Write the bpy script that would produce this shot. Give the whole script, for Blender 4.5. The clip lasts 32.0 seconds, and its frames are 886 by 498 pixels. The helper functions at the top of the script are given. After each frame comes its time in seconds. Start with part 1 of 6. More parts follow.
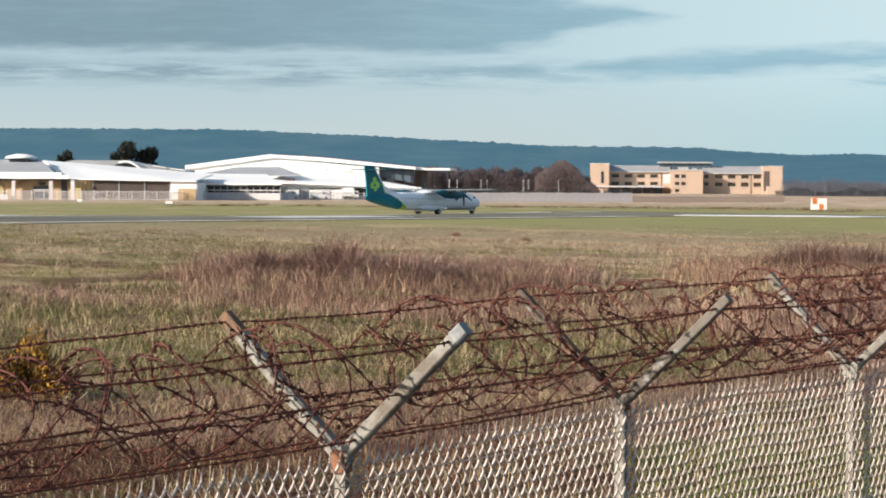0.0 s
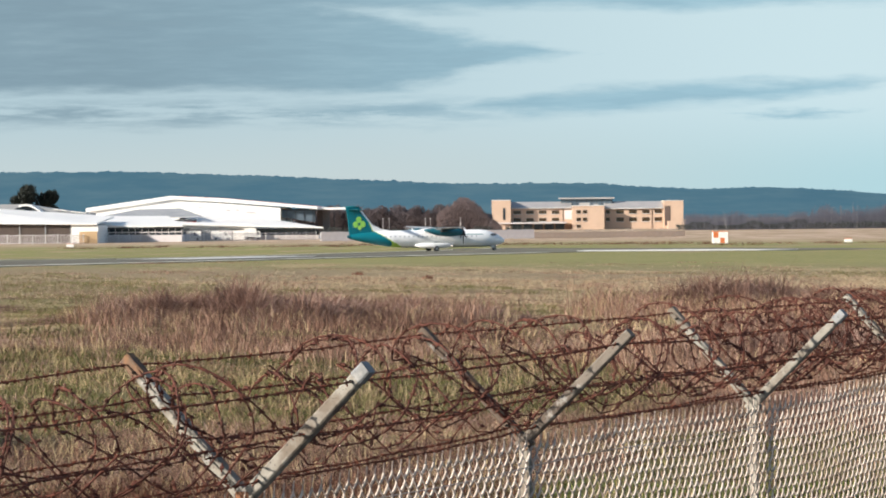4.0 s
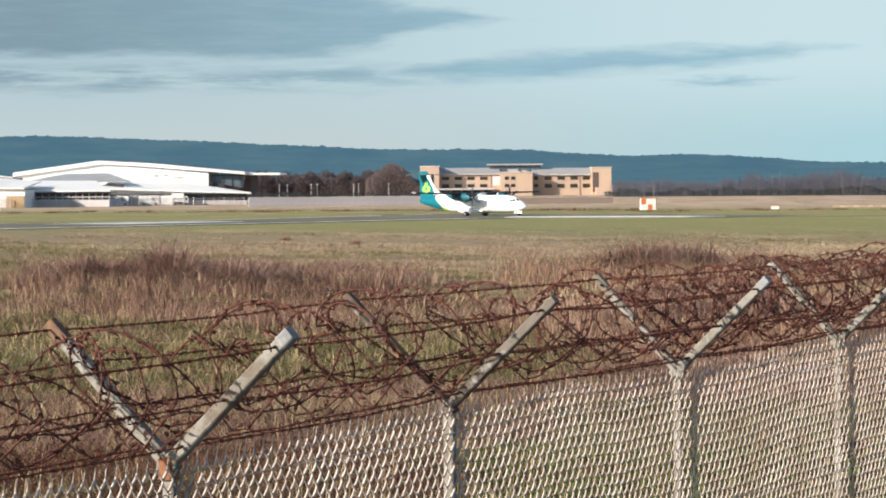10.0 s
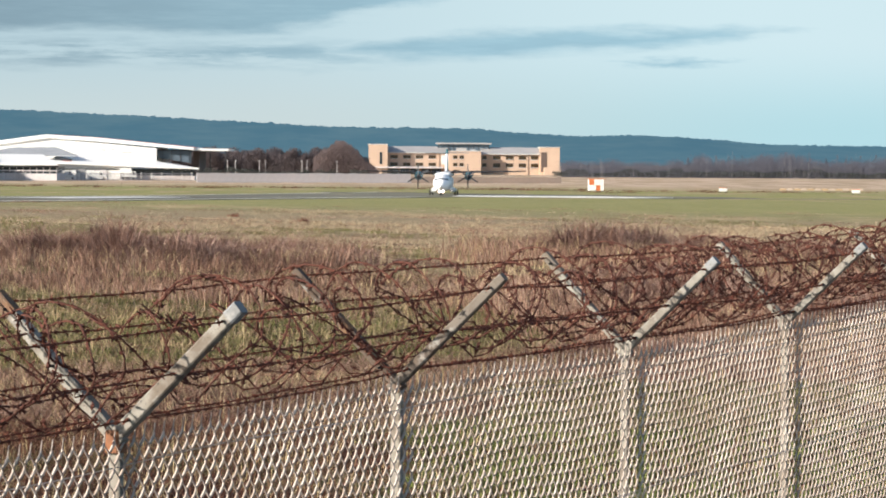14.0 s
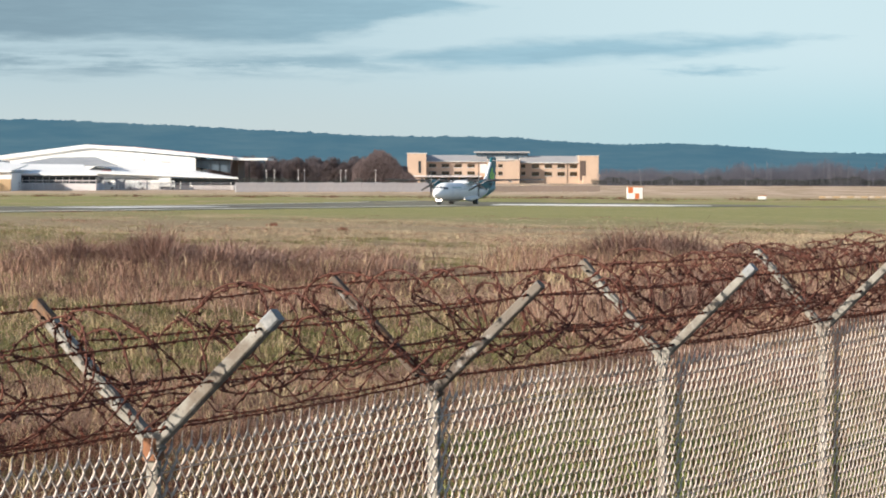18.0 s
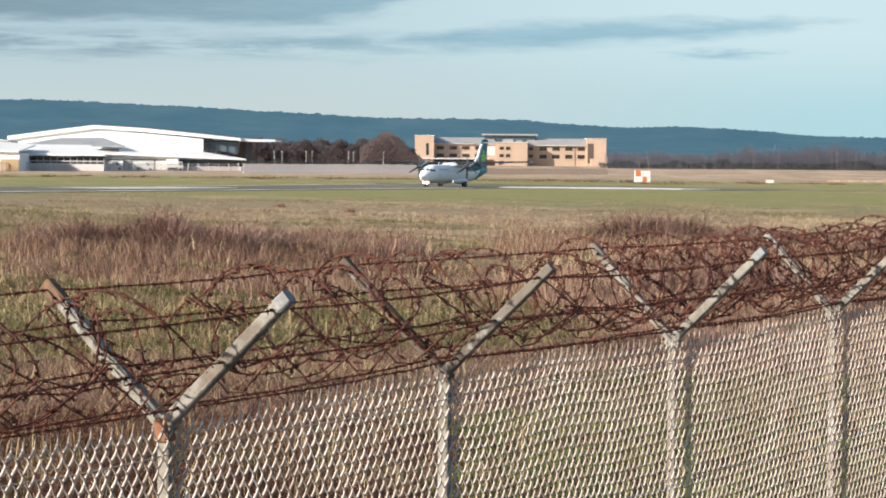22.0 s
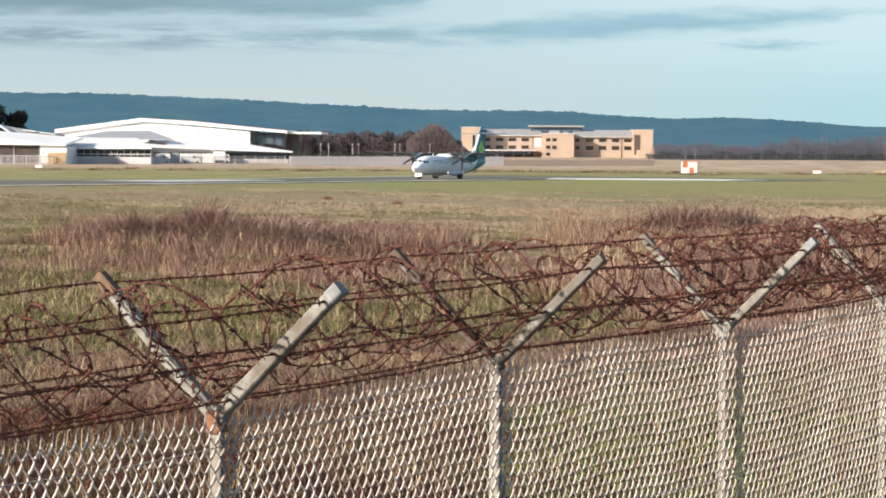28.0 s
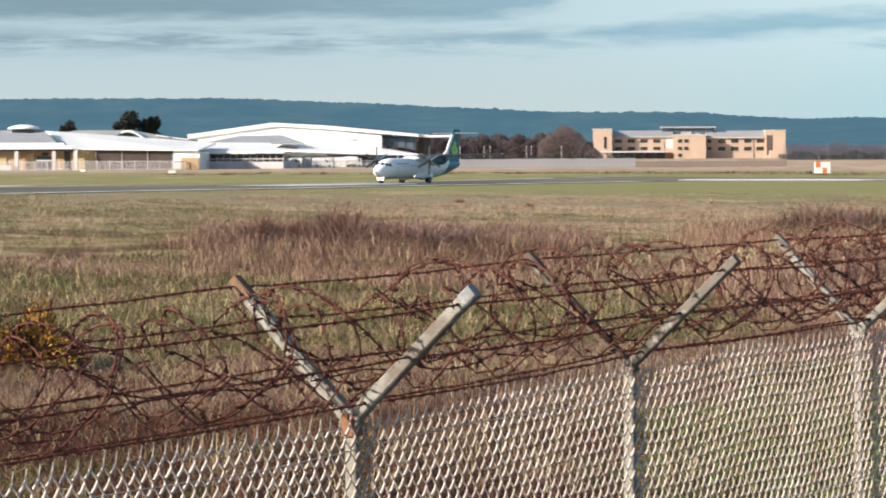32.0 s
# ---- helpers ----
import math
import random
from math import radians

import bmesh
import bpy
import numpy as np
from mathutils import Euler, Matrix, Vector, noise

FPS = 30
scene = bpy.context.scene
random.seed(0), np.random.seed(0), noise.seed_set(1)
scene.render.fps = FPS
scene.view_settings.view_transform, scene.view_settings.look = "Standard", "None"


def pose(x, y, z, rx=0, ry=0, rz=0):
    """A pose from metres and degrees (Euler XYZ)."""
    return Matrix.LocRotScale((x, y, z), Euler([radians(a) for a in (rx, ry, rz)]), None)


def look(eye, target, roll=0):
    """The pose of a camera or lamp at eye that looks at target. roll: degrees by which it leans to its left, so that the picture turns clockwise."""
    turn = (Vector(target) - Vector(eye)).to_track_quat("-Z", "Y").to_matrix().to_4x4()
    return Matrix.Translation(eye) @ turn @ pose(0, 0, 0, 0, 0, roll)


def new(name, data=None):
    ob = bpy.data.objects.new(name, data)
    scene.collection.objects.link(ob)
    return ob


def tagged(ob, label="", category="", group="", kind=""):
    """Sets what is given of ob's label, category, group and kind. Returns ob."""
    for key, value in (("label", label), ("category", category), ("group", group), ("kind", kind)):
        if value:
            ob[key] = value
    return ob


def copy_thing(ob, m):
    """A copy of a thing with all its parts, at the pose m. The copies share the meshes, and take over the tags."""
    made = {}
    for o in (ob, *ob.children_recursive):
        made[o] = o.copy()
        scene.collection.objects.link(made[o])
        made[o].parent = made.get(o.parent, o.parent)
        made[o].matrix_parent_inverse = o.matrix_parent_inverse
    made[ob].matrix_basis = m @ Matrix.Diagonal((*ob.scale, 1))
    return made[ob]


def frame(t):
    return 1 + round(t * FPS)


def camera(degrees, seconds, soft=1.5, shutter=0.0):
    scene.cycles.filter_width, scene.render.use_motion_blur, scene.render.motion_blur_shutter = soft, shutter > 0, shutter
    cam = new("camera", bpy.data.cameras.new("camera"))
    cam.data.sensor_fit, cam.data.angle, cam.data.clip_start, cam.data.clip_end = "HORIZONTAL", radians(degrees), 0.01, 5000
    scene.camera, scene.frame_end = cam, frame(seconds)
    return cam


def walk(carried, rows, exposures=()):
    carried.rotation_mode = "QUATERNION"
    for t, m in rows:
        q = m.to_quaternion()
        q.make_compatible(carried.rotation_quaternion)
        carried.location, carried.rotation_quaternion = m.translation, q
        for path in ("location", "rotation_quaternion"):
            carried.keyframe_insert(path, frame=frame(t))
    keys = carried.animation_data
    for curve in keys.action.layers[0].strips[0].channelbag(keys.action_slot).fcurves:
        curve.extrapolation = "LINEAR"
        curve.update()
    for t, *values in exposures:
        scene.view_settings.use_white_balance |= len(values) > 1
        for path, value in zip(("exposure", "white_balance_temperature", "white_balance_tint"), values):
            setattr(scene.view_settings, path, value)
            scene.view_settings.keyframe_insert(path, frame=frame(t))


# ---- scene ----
# ---------------------------------------------------------------- camera
cam = camera(17.146, 32.0, soft=1.85, shutter=0.3)
PATH = [
    (0, -0.0107, -0.0004, 5.9998, 88.6006, -0.2682, 2.9922),
    (0.5, -0.0229, -0.0023, 5.9982, 88.4803, -0.0002, 2.4241),
    (1, -0.0278, -0.0011, 5.9946, 88.3455, 0.2027, 2.0053),
    (1.5, -0.0232, 0.002, 5.9936, 88.3185, 0.2153, 2.2733),
    (2, -0.0225, 0.004, 5.9927, 88.5437, 0.0853, 2.0564),
    (2.5, -0.0185, 0.0039, 5.996, 88.5872, 0.1466, 1.9717),
    (3, -0.0162, 0.0067, 5.9961, 88.6031, 0.0727, 1.8895),
    (3.5, -0.0055, 0.0048, 6.0011, 89.3521, 0.6004, 1.281),
    (5.5, -0.0011, -0.0014, 5.9913, 88.9269, 0.1978, 0.5905),
    (5.7, 0, 0.001, 5.9899, 88.5166, 0.1699, 1.1156),
    (6, 0.0016, 0.0001, 5.9874, 88.3382, 0.2977, 0.6575),
    (6.5, 0.0048, 0.0056, 5.9845, 87.9703, -0.0208, 0.5738),
    (7, 0.0078, 0.0032, 5.9896, 88.3636, 0.2079, 0.406),
    (7.5, 0.0085, 0.0113, 5.9931, 87.9165, 0.3009, -0.2438),
    (8, -0.0116, 0.0072, 5.9958, 87.942, 0.0441, 0.5526),
    (8.5, -0.0064, 0.0104, 5.9982, 87.8289, 0.0378, 0.5319),
    (9, 0.0032, 0.0075, 6.0009, 88.3682, 0.0824, 0.0076),
    (9.2, 0.0041, 0.0042, 5.9971, 88.1095, 0.0567, 0.3996),
    (9.5, 0.0088, -0.0021, 6.0002, 88.5521, 0.1084, -0.335),
    (10, 0.0148, 0.0019, 6.0001, 88.6687, 0.3622, -0.3162),
    (10.5, 0.0108, -0.0055, 5.9989, 89.3318, 0.1753, -0.7547),
    (11, 0.0161, 0.0032, 5.9937, 88.8158, -0.1566, -1.0215),
    (11.4, 0.02, 0.0043, 5.9914, 88.329, -0.0803, -0.4156),
    (11.5, 0.0216, 0.0022, 5.9891, 88.6188, 0.3297, -0.8457),
    (12, 0.028, 0.005, 5.9833, 88.3953, 0.3201, -1.5681),
    (12.5, 0.0197, 0.0072, 5.9806, 87.9646, 0.0713, -1.4919),
    (13, 0.0129, 0.0012, 5.9837, 88.3853, -0.3635, -1.6015),
    (13.5, 0.0051, 0.0079, 5.9879, 88.0745, -0.1109, -1.3067),
    (14, 0.0044, 0.0106, 5.9898, 88.2495, -0.358, -1.3206),
    (14.5, 0.0027, 0.0026, 5.99, 88.4255, -0.5591, -1.3651),
    (15, -0.0034, 0.0039, 5.9917, 88.4866, -0.2946, -0.9266),
    (15.5, -0.007, 0.004, 5.9885, 88.8207, -0.3645, -1.0106),
    (17.5, 0.0128, 0.0039, 5.9887, 88.9495, -0.1054, -1.0034),
    (18, 0.0172, 0.0014, 5.9824, 88.4174, -0.1754, -0.5657),
    (18.5, 0.0187, -0.0041, 5.9858, 88.3057, 0.1655, -0.4495),
    (19, 0.0159, -0.0086, 5.9814, 88.3259, -0.4421, -0.0964),
    (19.5, 0.0089, -0.0087, 5.9822, 88.6408, -0.9815, -0.1353),
    (20, 0.0085, -0.0142, 5.9837, 88.7898, -0.6783, -0.2318),
    (20.5, 0.0084, -0.0063, 5.9849, 88.957, -0.3969, -0.8701),
    (21, 0.0049, -0.0108, 5.9833, 88.5773, -0.2295, -0.3487),
    (21.5, -0.0006, -0.0098, 5.9842, 88.2706, -0.3796, -0.5841),
    (22, -0.0055, -0.0103, 5.9821, 88.0705, -0.4469, -0.4168),
    (22.5, -0.0116, -0.01, 5.9829, 88.0301, -0.312, -0.3496),
    (23, -0.0117, -0.0097, 5.9865, 88.289, -0.3143, -0.3832),
    (23.5, -0.0116, -0.0076, 5.9873, 87.8835, -0.0226, -0.2268),
    (24, -0.0099, -0.0091, 5.9839, 87.6112, -0.0745, 0.4063),
    (24.5, 0.0042, -0.0124, 5.9843, 87.4095, 0.0535, 0.5907),
    (25, 0.0192, -0.0011, 5.9794, 87.402, 0.0104, 0.0994),
    (25.5, 0.0329, -0.0074, 5.9793, 88.2514, -0.1051, -0.4495),
    (27.5, -0.0229, 0.0012, 5.9804, 87.9482, -0.1315, 0.6884),
    (28, -0.0284, -0.0016, 5.9782, 87.9066, -0.2379, 0.4867),
    (28.5, -0.0303, -0.0021, 5.9801, 88.1339, -0.1369, 0.6541),
    (29, -0.0282, 0.0008, 5.9813, 88.2439, -0.2931, 0.9237),
    (29.5, -0.0199, 0.0016, 5.9813, 88.0736, -0.0472, 0.7563),
    (30, -0.0084, 0.0046, 5.9801, 88.2731, 0.3339, 0.8601),
    (30.5, -0.0088, 0.0085, 5.979, 88.4826, 0.5404, 1.2302),
    (31, -0.0144, -0.0044, 5.9765, 88.225, 0.3558, 1.5168),
    (31.5, -0.0219, -0.0064, 5.9768, 87.9896, 0.3152, 2.0765),
    (32, -0.0338, -0.0126, 5.9791, 87.9572, 0.2473, 3.0469),
]
walk(cam, [(t, pose(x, y, z, rx, ry, rz)) for t, x, y, z, rx, ry, rz in PATH],
     [(0, 0.385), (6, 0.38), (11, 0.33), (13, 0.47), (18, 0.425), (20, 0.415), (24, 0.41), (25, 0.46), (28, 0.475), (30, 0.44), (32, 0.43)])

# ---------------------------------------------------------------- sky and sun
SUN_WAY = Vector((-0.83, -0.46, 0.375)).normalized()
SUN_POWER = 5.9
SKY_POWER = 0.125


class Nodes:
    """Short hand for building a node tree."""

    def __init__(self, tree):
        self.tree = tree
        tree.nodes.clear()

    def add(self, kind, **values):
        n = self.tree.nodes.new(kind)
        for key, value in values.items():
            if key == "op":
                n.operation = value
            elif key == "blend":
                n.blend_type = value
            elif key == "dtype":
                n.data_type = value
        return n

    def link(self, a, b):
        self.tree.links.new(a, b)

    def put(self, socket, value):
        if isinstance(value, bpy.types.NodeSocket):
            self.link(value, socket)
        else:
            socket.default_value = value

    def m(self, op, a, b=0.0, c=0.0, clamp=False):
        n = self.add("ShaderNodeMath", op=op)
        n.use_clamp = clamp
        for i, v in enumerate((a, b, c)):
            self.put(n.inputs[i], v)
        return n.outputs[0]

    def mix(self, f, a, b, blend="MIX"):
        n = self.add("ShaderNodeMix", dtype="RGBA", blend=blend)
        self.put(n.inputs[0], f)
        for s, v in ((n.inputs[6], a), (n.inputs[7], b)):
            self.put(s, (*v, 1) if isinstance(v, tuple) and len(v) == 3 else v)
        return n.outputs[2]

    def noise(self, vector, scale, detail=4.0, rough=0.55):
        n = self.add("ShaderNodeTexNoise")
        if vector is not None:
            self.link(vector, n.inputs["Vector"])
        n.inputs["Scale"].default_value, n.inputs["Detail"].default_value = scale, detail
        n.inputs["Roughness"].default_value = rough
        return n.outputs["Fac"]

    def ramp(self, f, lo, hi):
        """0 below lo, 1 above hi, smooth between."""
        n = self.add("ShaderNodeMapRange")
        n.interpolation_type = "SMOOTHSTEP"
        self.put(n.inputs[0], f)
        n.inputs[1].default_value, n.inputs[2].default_value = lo, hi
        return n.outputs[0]

    def xyz(self, x, y, z):
        n = self.add("ShaderNodeCombineXYZ")
        for i, v in enumerate((x, y, z)):
            self.put(n.inputs[i], v)
        return n.outputs[0]

    def parts(self, vector):
        n = self.add("ShaderNodeSeparateXYZ")
        self.link(vector, n.inputs[0])
        return n.outputs


def make_world():
    w = bpy.data.worlds.new("sky")
    w.use_nodes = True
    scene.world = w
    g = Nodes(w.node_tree)
    way = g.add("ShaderNodeTexCoord").outputs["Generated"]
    x, y, z = g.parts(way)
    az = g.m("MULTIPLY", g.m("ARCTAN2", x, y), 57.2958)
    el0 = g.m("MULTIPLY", g.m("ARCSINE", z), 57.2958)
    n1 = g.noise(g.xyz(g.m("MULTIPLY", az, 0.45), g.m("MULTIPLY", el0, 2.6), 1.0), 1.0, 7, 0.6)
    n2 = g.noise(g.xyz(g.m("MULTIPLY", az, 0.7), g.m("MULTIPLY", el0, 3.0), 7.0), 1.0, 6, 0.6)
    n3 = g.noise(g.xyz(g.m("MULTIPLY", az, 0.5), g.m("MULTIPLY", el0, 4.6), 3.0), 1.0, 8, 0.62)
    el = g.m("ADD", el0, g.m("MULTIPLY", g.m("SUBTRACT", n1, 0.5), 0.55))
    azw = g.m("ADD", az, g.m("MULTIPLY", g.m("SUBTRACT", n2, 0.5), 3.0))
    # the big bank on the west side, its tongue, and the layer over all
    reach = g.m("SUBTRACT", g.m("SUBTRACT", 1.35, g.m("MULTIPLY", g.m("ABSOLUTE", g.m("SUBTRACT", el, 3.12)), 4.6)), azw)
    bank = g.m("MINIMUM", g.m("DIVIDE", g.m("SUBTRACT", el, 2.42), 0.16), g.m("DIVIDE", reach, 0.9))
    over = g.m("DIVIDE", g.m("SUBTRACT", el, 3.98), 0.16)
    # the long streak
    mid = g.m("ADD", 2.10, g.m("MULTIPLY", az, 0.052))
    half = g.m("SUBTRACT", 0.26, g.m("MULTIPLY", g.m("POWER", g.m("SUBTRACT", azw, 3.2), 2.0), 0.0115))
    streak = g.m("DIVIDE", g.m("SUBTRACT", half, g.m("ABSOLUTE", g.m("SUBTRACT", el, mid))), 0.15)
    small = g.m("DIVIDE", g.m("SUBTRACT", g.m("SUBTRACT", 0.07, g.m("MULTIPLY", g.m("POWER", g.m("SUBTRACT", azw, 5.7), 2.0), 0.05)),
                              g.m("ABSOLUTE", g.m("SUBTRACT", el, 1.92))), 0.08)
    thick = g.m("MAXIMUM", g.m("MAXIMUM", bank, over), g.m("MAXIMUM", streak, small))
    # thin veils
    veil = g.m("SUBTRACT", 1.0, g.m("DIVIDE", g.m("ABSOLUTE", g.m("SUBTRACT", el, 2.02)), 0.36))
    veil = g.m("MULTIPLY", veil, g.ramp(azw, 1.0, -1.5), clamp=True)
    veil = g.m("MULTIPLY", veil, g.ramp(n3, 0.36, 0.58))
    cover = g.m("MAXIMUM", g.ramp(thick, -0.75, 1.25), g.m("MULTIPLY", veil, 0.85))
    cover = g.m("MULTIPLY", cover, g.m("ADD", 0.45, g.m("MULTIPLY", n3, 0.95)), clamp=True)
    # clear part: milky near the land, bluer to the east
    low = g.mix(g.ramp(az, -3.0, 10.0), (0.43, 0.505, 0.515), (0.345, 0.53, 0.58))
    mid_sky = g.mix(g.ramp(az, -8.0, 8.0), (0.36, 0.475, 0.525), (0.465, 0.595, 0.635))
    clear = g.mix(g.ramp(el0, 0.5, 2.4), low, mid_sky)
    grey = g.mix(g.ramp(az, -9.0, 4.5), (0.165, 0.252, 0.308), (0.250, 0.415, 0.500))
    grey = g.mix(g.m("MULTIPLY", g.ramp(n3, 0.35, 0.7), 0.22), grey, (0.26, 0.34, 0.385))
    view = g.mix(cover, clear, grey)
    sky = g.add("ShaderNodeTexSky")
    sky.sky_type, sky.sun_disc = "NISHITA", False
    sky.sun_elevation = math.asin(SUN_WAY.z)
    sky.sun_rotation = math.atan2(SUN_WAY.x, SUN_WAY.y)
    sky.air_density, sky.dust_density, sky.ozone_density = 1.0, 1.2, 1.0
    high = g.mix(1.0, sky.outputs[0], (SKY_POWER, SKY_POWER, SKY_POWER), "MULTIPLY")
    total = g.mix(g.ramp(el0, 5.0, 11.0), view, high)
    bg = g.add("ShaderNodeBackground")
    g.link(total, bg.inputs[0])
    bg.inputs[1].default_value = 1.0
    out = g.add("ShaderNodeOutputWorld")
    g.link(bg.outputs[0], out.inputs[0])


make_world()
sun = new("sun", bpy.data.lights.new("sun", "SUN"))
sun.data.energy, sun.data.angle, sun.data.color = SUN_POWER, radians(0.6), (1.0, 0.925, 0.825)
sun.matrix_world = look(SUN_WAY * 60, (0, 0, 0))


# ---------------------------------------------------------------- materials
def material(name, base, second=None, scale=2.0, rough=0.7, metal=0.0, fine=40.0, bump=0.0, amount=0.5, island=0.0, glow=None, leak=0.0, spec=0.5):
    """Principled surface with stains at one scale, grain at another and a little relief."""
    mat = bpy.data.materials.new(name)
    mat.use_nodes = True
    g = Nodes(mat.node_tree)
    where = g.add("ShaderNodeTexCoord").outputs["Object"]
    second = second or tuple(c * 0.75 for c in base)
    big = g.noise(where, scale, 5)
    small = g.noise(where, fine, 3)
    f = g.ramp(g.m("ADD", g.m("MULTIPLY", big, 0.7), g.m("MULTIPLY", small, 0.3)), 0.5 - 0.22, 0.5 + 0.22)
    col = g.mix(g.m("MULTIPLY", f, min(1.0, amount * 2)), base, second)
    if island:
        r = g.add("ShaderNodeNewGeometry").outputs["Random Per Island"]
        col = g.mix(1.0, col, g.mix(r, (1 - island,) * 3, (1 + island,) * 3), "MULTIPLY")
    b = g.add("ShaderNodeBsdfPrincipled")
    g.link(col, b.inputs["Base Color"])
    g.put(b.inputs["Roughness"], g.m("ADD", rough - 0.06, g.m("MULTIPLY", small, 0.12)))
    b.inputs["Metallic"].default_value = metal
    b.inputs["Specular IOR Level"].default_value = spec
    if glow:
        b.inputs["Emission Color"].default_value = (*glow[0], 1)
        b.inputs["Emission Strength"].default_value = glow[1]
    if bump:
        bn = g.add("ShaderNodeBump")
        bn.inputs["Strength"].default_value, bn.inputs["Distance"].default_value = min(1.0, bump), 0.02
        g.link(small, bn.inputs["Height"])
        g.link(bn.outputs[0], b.inputs["Normal"])
    shader = b.outputs[0]
    if leak:
        tr = g.add("ShaderNodeBsdfTranslucent")
        g.link(col, tr.inputs[0])
        ms = g.add("ShaderNodeMixShader")
        ms.inputs[0].default_value = leak
        g.link(shader, ms.inputs[1])
        g.link(tr.outputs[0], ms.inputs[2])
        shader = ms.outputs[0]
    out = g.add("ShaderNodeOutputMaterial")
    g.link(shader, out.inputs[0])
    return mat


def plant_material(name, colours, patch=0.06, leak=0.25):
    """Leaf and stem colour: a few hues dealt out blade by blade, drifting from patch to patch."""
    mat = bpy.data.materials.new(name)
    mat.use_nodes = True
    g = Nodes(mat.node_tree)
    where = g.add("ShaderNodeTexCoord").outputs["Object"]
    r = g.add("ShaderNodeNewGeometry").outputs["Random Per Island"]
    n = g.noise(where, patch, 4)
    f = g.m("ADD", g.m("MULTIPLY", r, 0.75), g.m("MULTIPLY", g.m("SUBTRACT", n, 0.5), 1.1), clamp=True)
    ramp = g.add("ShaderNodeValToRGB")
    el = ramp.color_ramp.elements
    while len(el) < len(colours):
        el.new(0.5)
    for i, c in enumerate(colours):
        el[i].position = i / (len(colours) - 1)
        el[i].color = (*c, 1)
    g.link(f, ramp.inputs[0])
    b = g.add("ShaderNodeBsdfPrincipled")
    g.link(ramp.outputs[0], b.inputs["Base Color"])
    b.inputs["Roughness"].default_value = 0.75
    b.inputs["Specular IOR Level"].default_value = 0.25
    tr = g.add("ShaderNodeBsdfTranslucent")
    g.link(ramp.outputs[0], tr.inputs[0])
    ms = g.add("ShaderNodeMixShader")
    ms.inputs[0].default_value = leak
    g.link(b.outputs[0], ms.inputs[1])
    g.link(tr.outputs[0], ms.inputs[2])
    out = g.add("ShaderNodeOutputMaterial")
    g.link(ms.outputs[0], out.inputs[0])
    return mat


def glass_material(name, tint):
    mat = bpy.data.materials.new(name)
    mat.use_nodes = True
    g = Nodes(mat.node_tree)
    b = g.add("ShaderNodeBsdfPrincipled")
    n = g.noise(g.add("ShaderNodeTexCoord").outputs["Object"], 0.6, 2)
    g.link(g.mix(n, tuple(c * 0.6 for c in tint), tint), b.inputs["Base Color"])
    b.inputs["Roughness"].default_value = 0.08
    b.inputs["Specular IOR Level"].default_value = 0.6
    out = g.add("ShaderNodeOutputMaterial")
    g.link(b.outputs[0], out.inputs[0])
    return mat


def concrete_material(name, base, dirt, rust_share):
    """Cast concrete gone grey and brown, with lichen flecks, dark pits and rust runs."""
    mat = bpy.data.materials.new(name)
    mat.use_nodes = True
    g = Nodes(mat.node_tree)
    where = g.add("ShaderNodeTexCoord").outputs["Object"]
    x, y, z = g.parts(where)
    wide, mid, fine = g.noise(where, 2.6, 5), g.noise(where, 9.0, 5, 0.65), g.noise(where, 55.0, 3)
    col = g.mix(g.ramp(g.m("ADD", g.m("MULTIPLY", wide, 0.6), g.m("MULTIPLY", mid, 0.4)), 0.42, 0.60), base, dirt)
    col = g.mix(g.m("MULTIPLY", g.ramp(mid, 0.56, 0.68), 0.6), col, (0.42, 0.41, 0.375))
    runs = g.noise(g.xyz(g.m("MULTIPLY", x, 5.0), g.m("MULTIPLY", y, 5.0), g.m("MULTIPLY", z, 1.6)), 1.0, 5, 0.6)
    col = g.mix(g.m("MULTIPLY", g.ramp(runs, 0.70 - rust_share, 0.84 - rust_share), 0.8), col, (0.27, 0.14, 0.07))
    col = g.mix(g.m("MULTIPLY", g.ramp(fine, 0.60, 0.74), 0.75), col, (0.06, 0.05, 0.045))
    b = g.add("ShaderNodeBsdfPrincipled")
    g.link(col, b.inputs["Base Color"])
    b.inputs["Roughness"].default_value = 0.92
    b.inputs["Specular IOR Level"].default_value = 0.2
    bn = g.add("ShaderNodeBump")
    bn.inputs["Strength"].default_value, bn.inputs["Distance"].default_value = 0.6, 0.012
    g.link(g.m("ADD", mid, g.m("MULTIPLY", fine, 0.5)), bn.inputs["Height"])
    g.link(bn.outputs[0], b.inputs["Normal"])
    out = g.add("ShaderNodeOutputMaterial")
    g.link(b.outputs[0], out.inputs[0])
    return mat


CONCRETE_POST = concrete_material("weathered concrete", (0.305, 0.285, 0.245), (0.175, 0.143, 0.112), 0.06)
GRIMY_POST = concrete_material("grimy brown-grey concrete", (0.185, 0.158, 0.130), (0.105, 0.080, 0.062), 0.07)
CAP = concrete_material("pale grey concrete", (0.29, 0.295, 0.295), (0.20, 0.20, 0.195), 0.03)
STAINED_POST = concrete_material("brown stained concrete", (0.14, 0.105, 0.082), (0.085, 0.06, 0.045), 0.16)
RUST = material("rusted wire", (0.140, 0.044, 0.026), (0.070, 0.024, 0.016), 9.0, 0.9, 0.1, fine=120, bump=0.4)
# Lighter than RUST: light the wire's twist would catch is in the colour.
RUST_STRAND = material("rusted twisted wire", (0.215, 0.062, 0.032), (0.110, 0.034, 0.019), 9.0, 0.95, fine=120, bump=0.4)
RUST_STAIN = material("rust stained clamp", (0.27, 0.115, 0.052), (0.17, 0.075, 0.040), 20.0, 0.9)
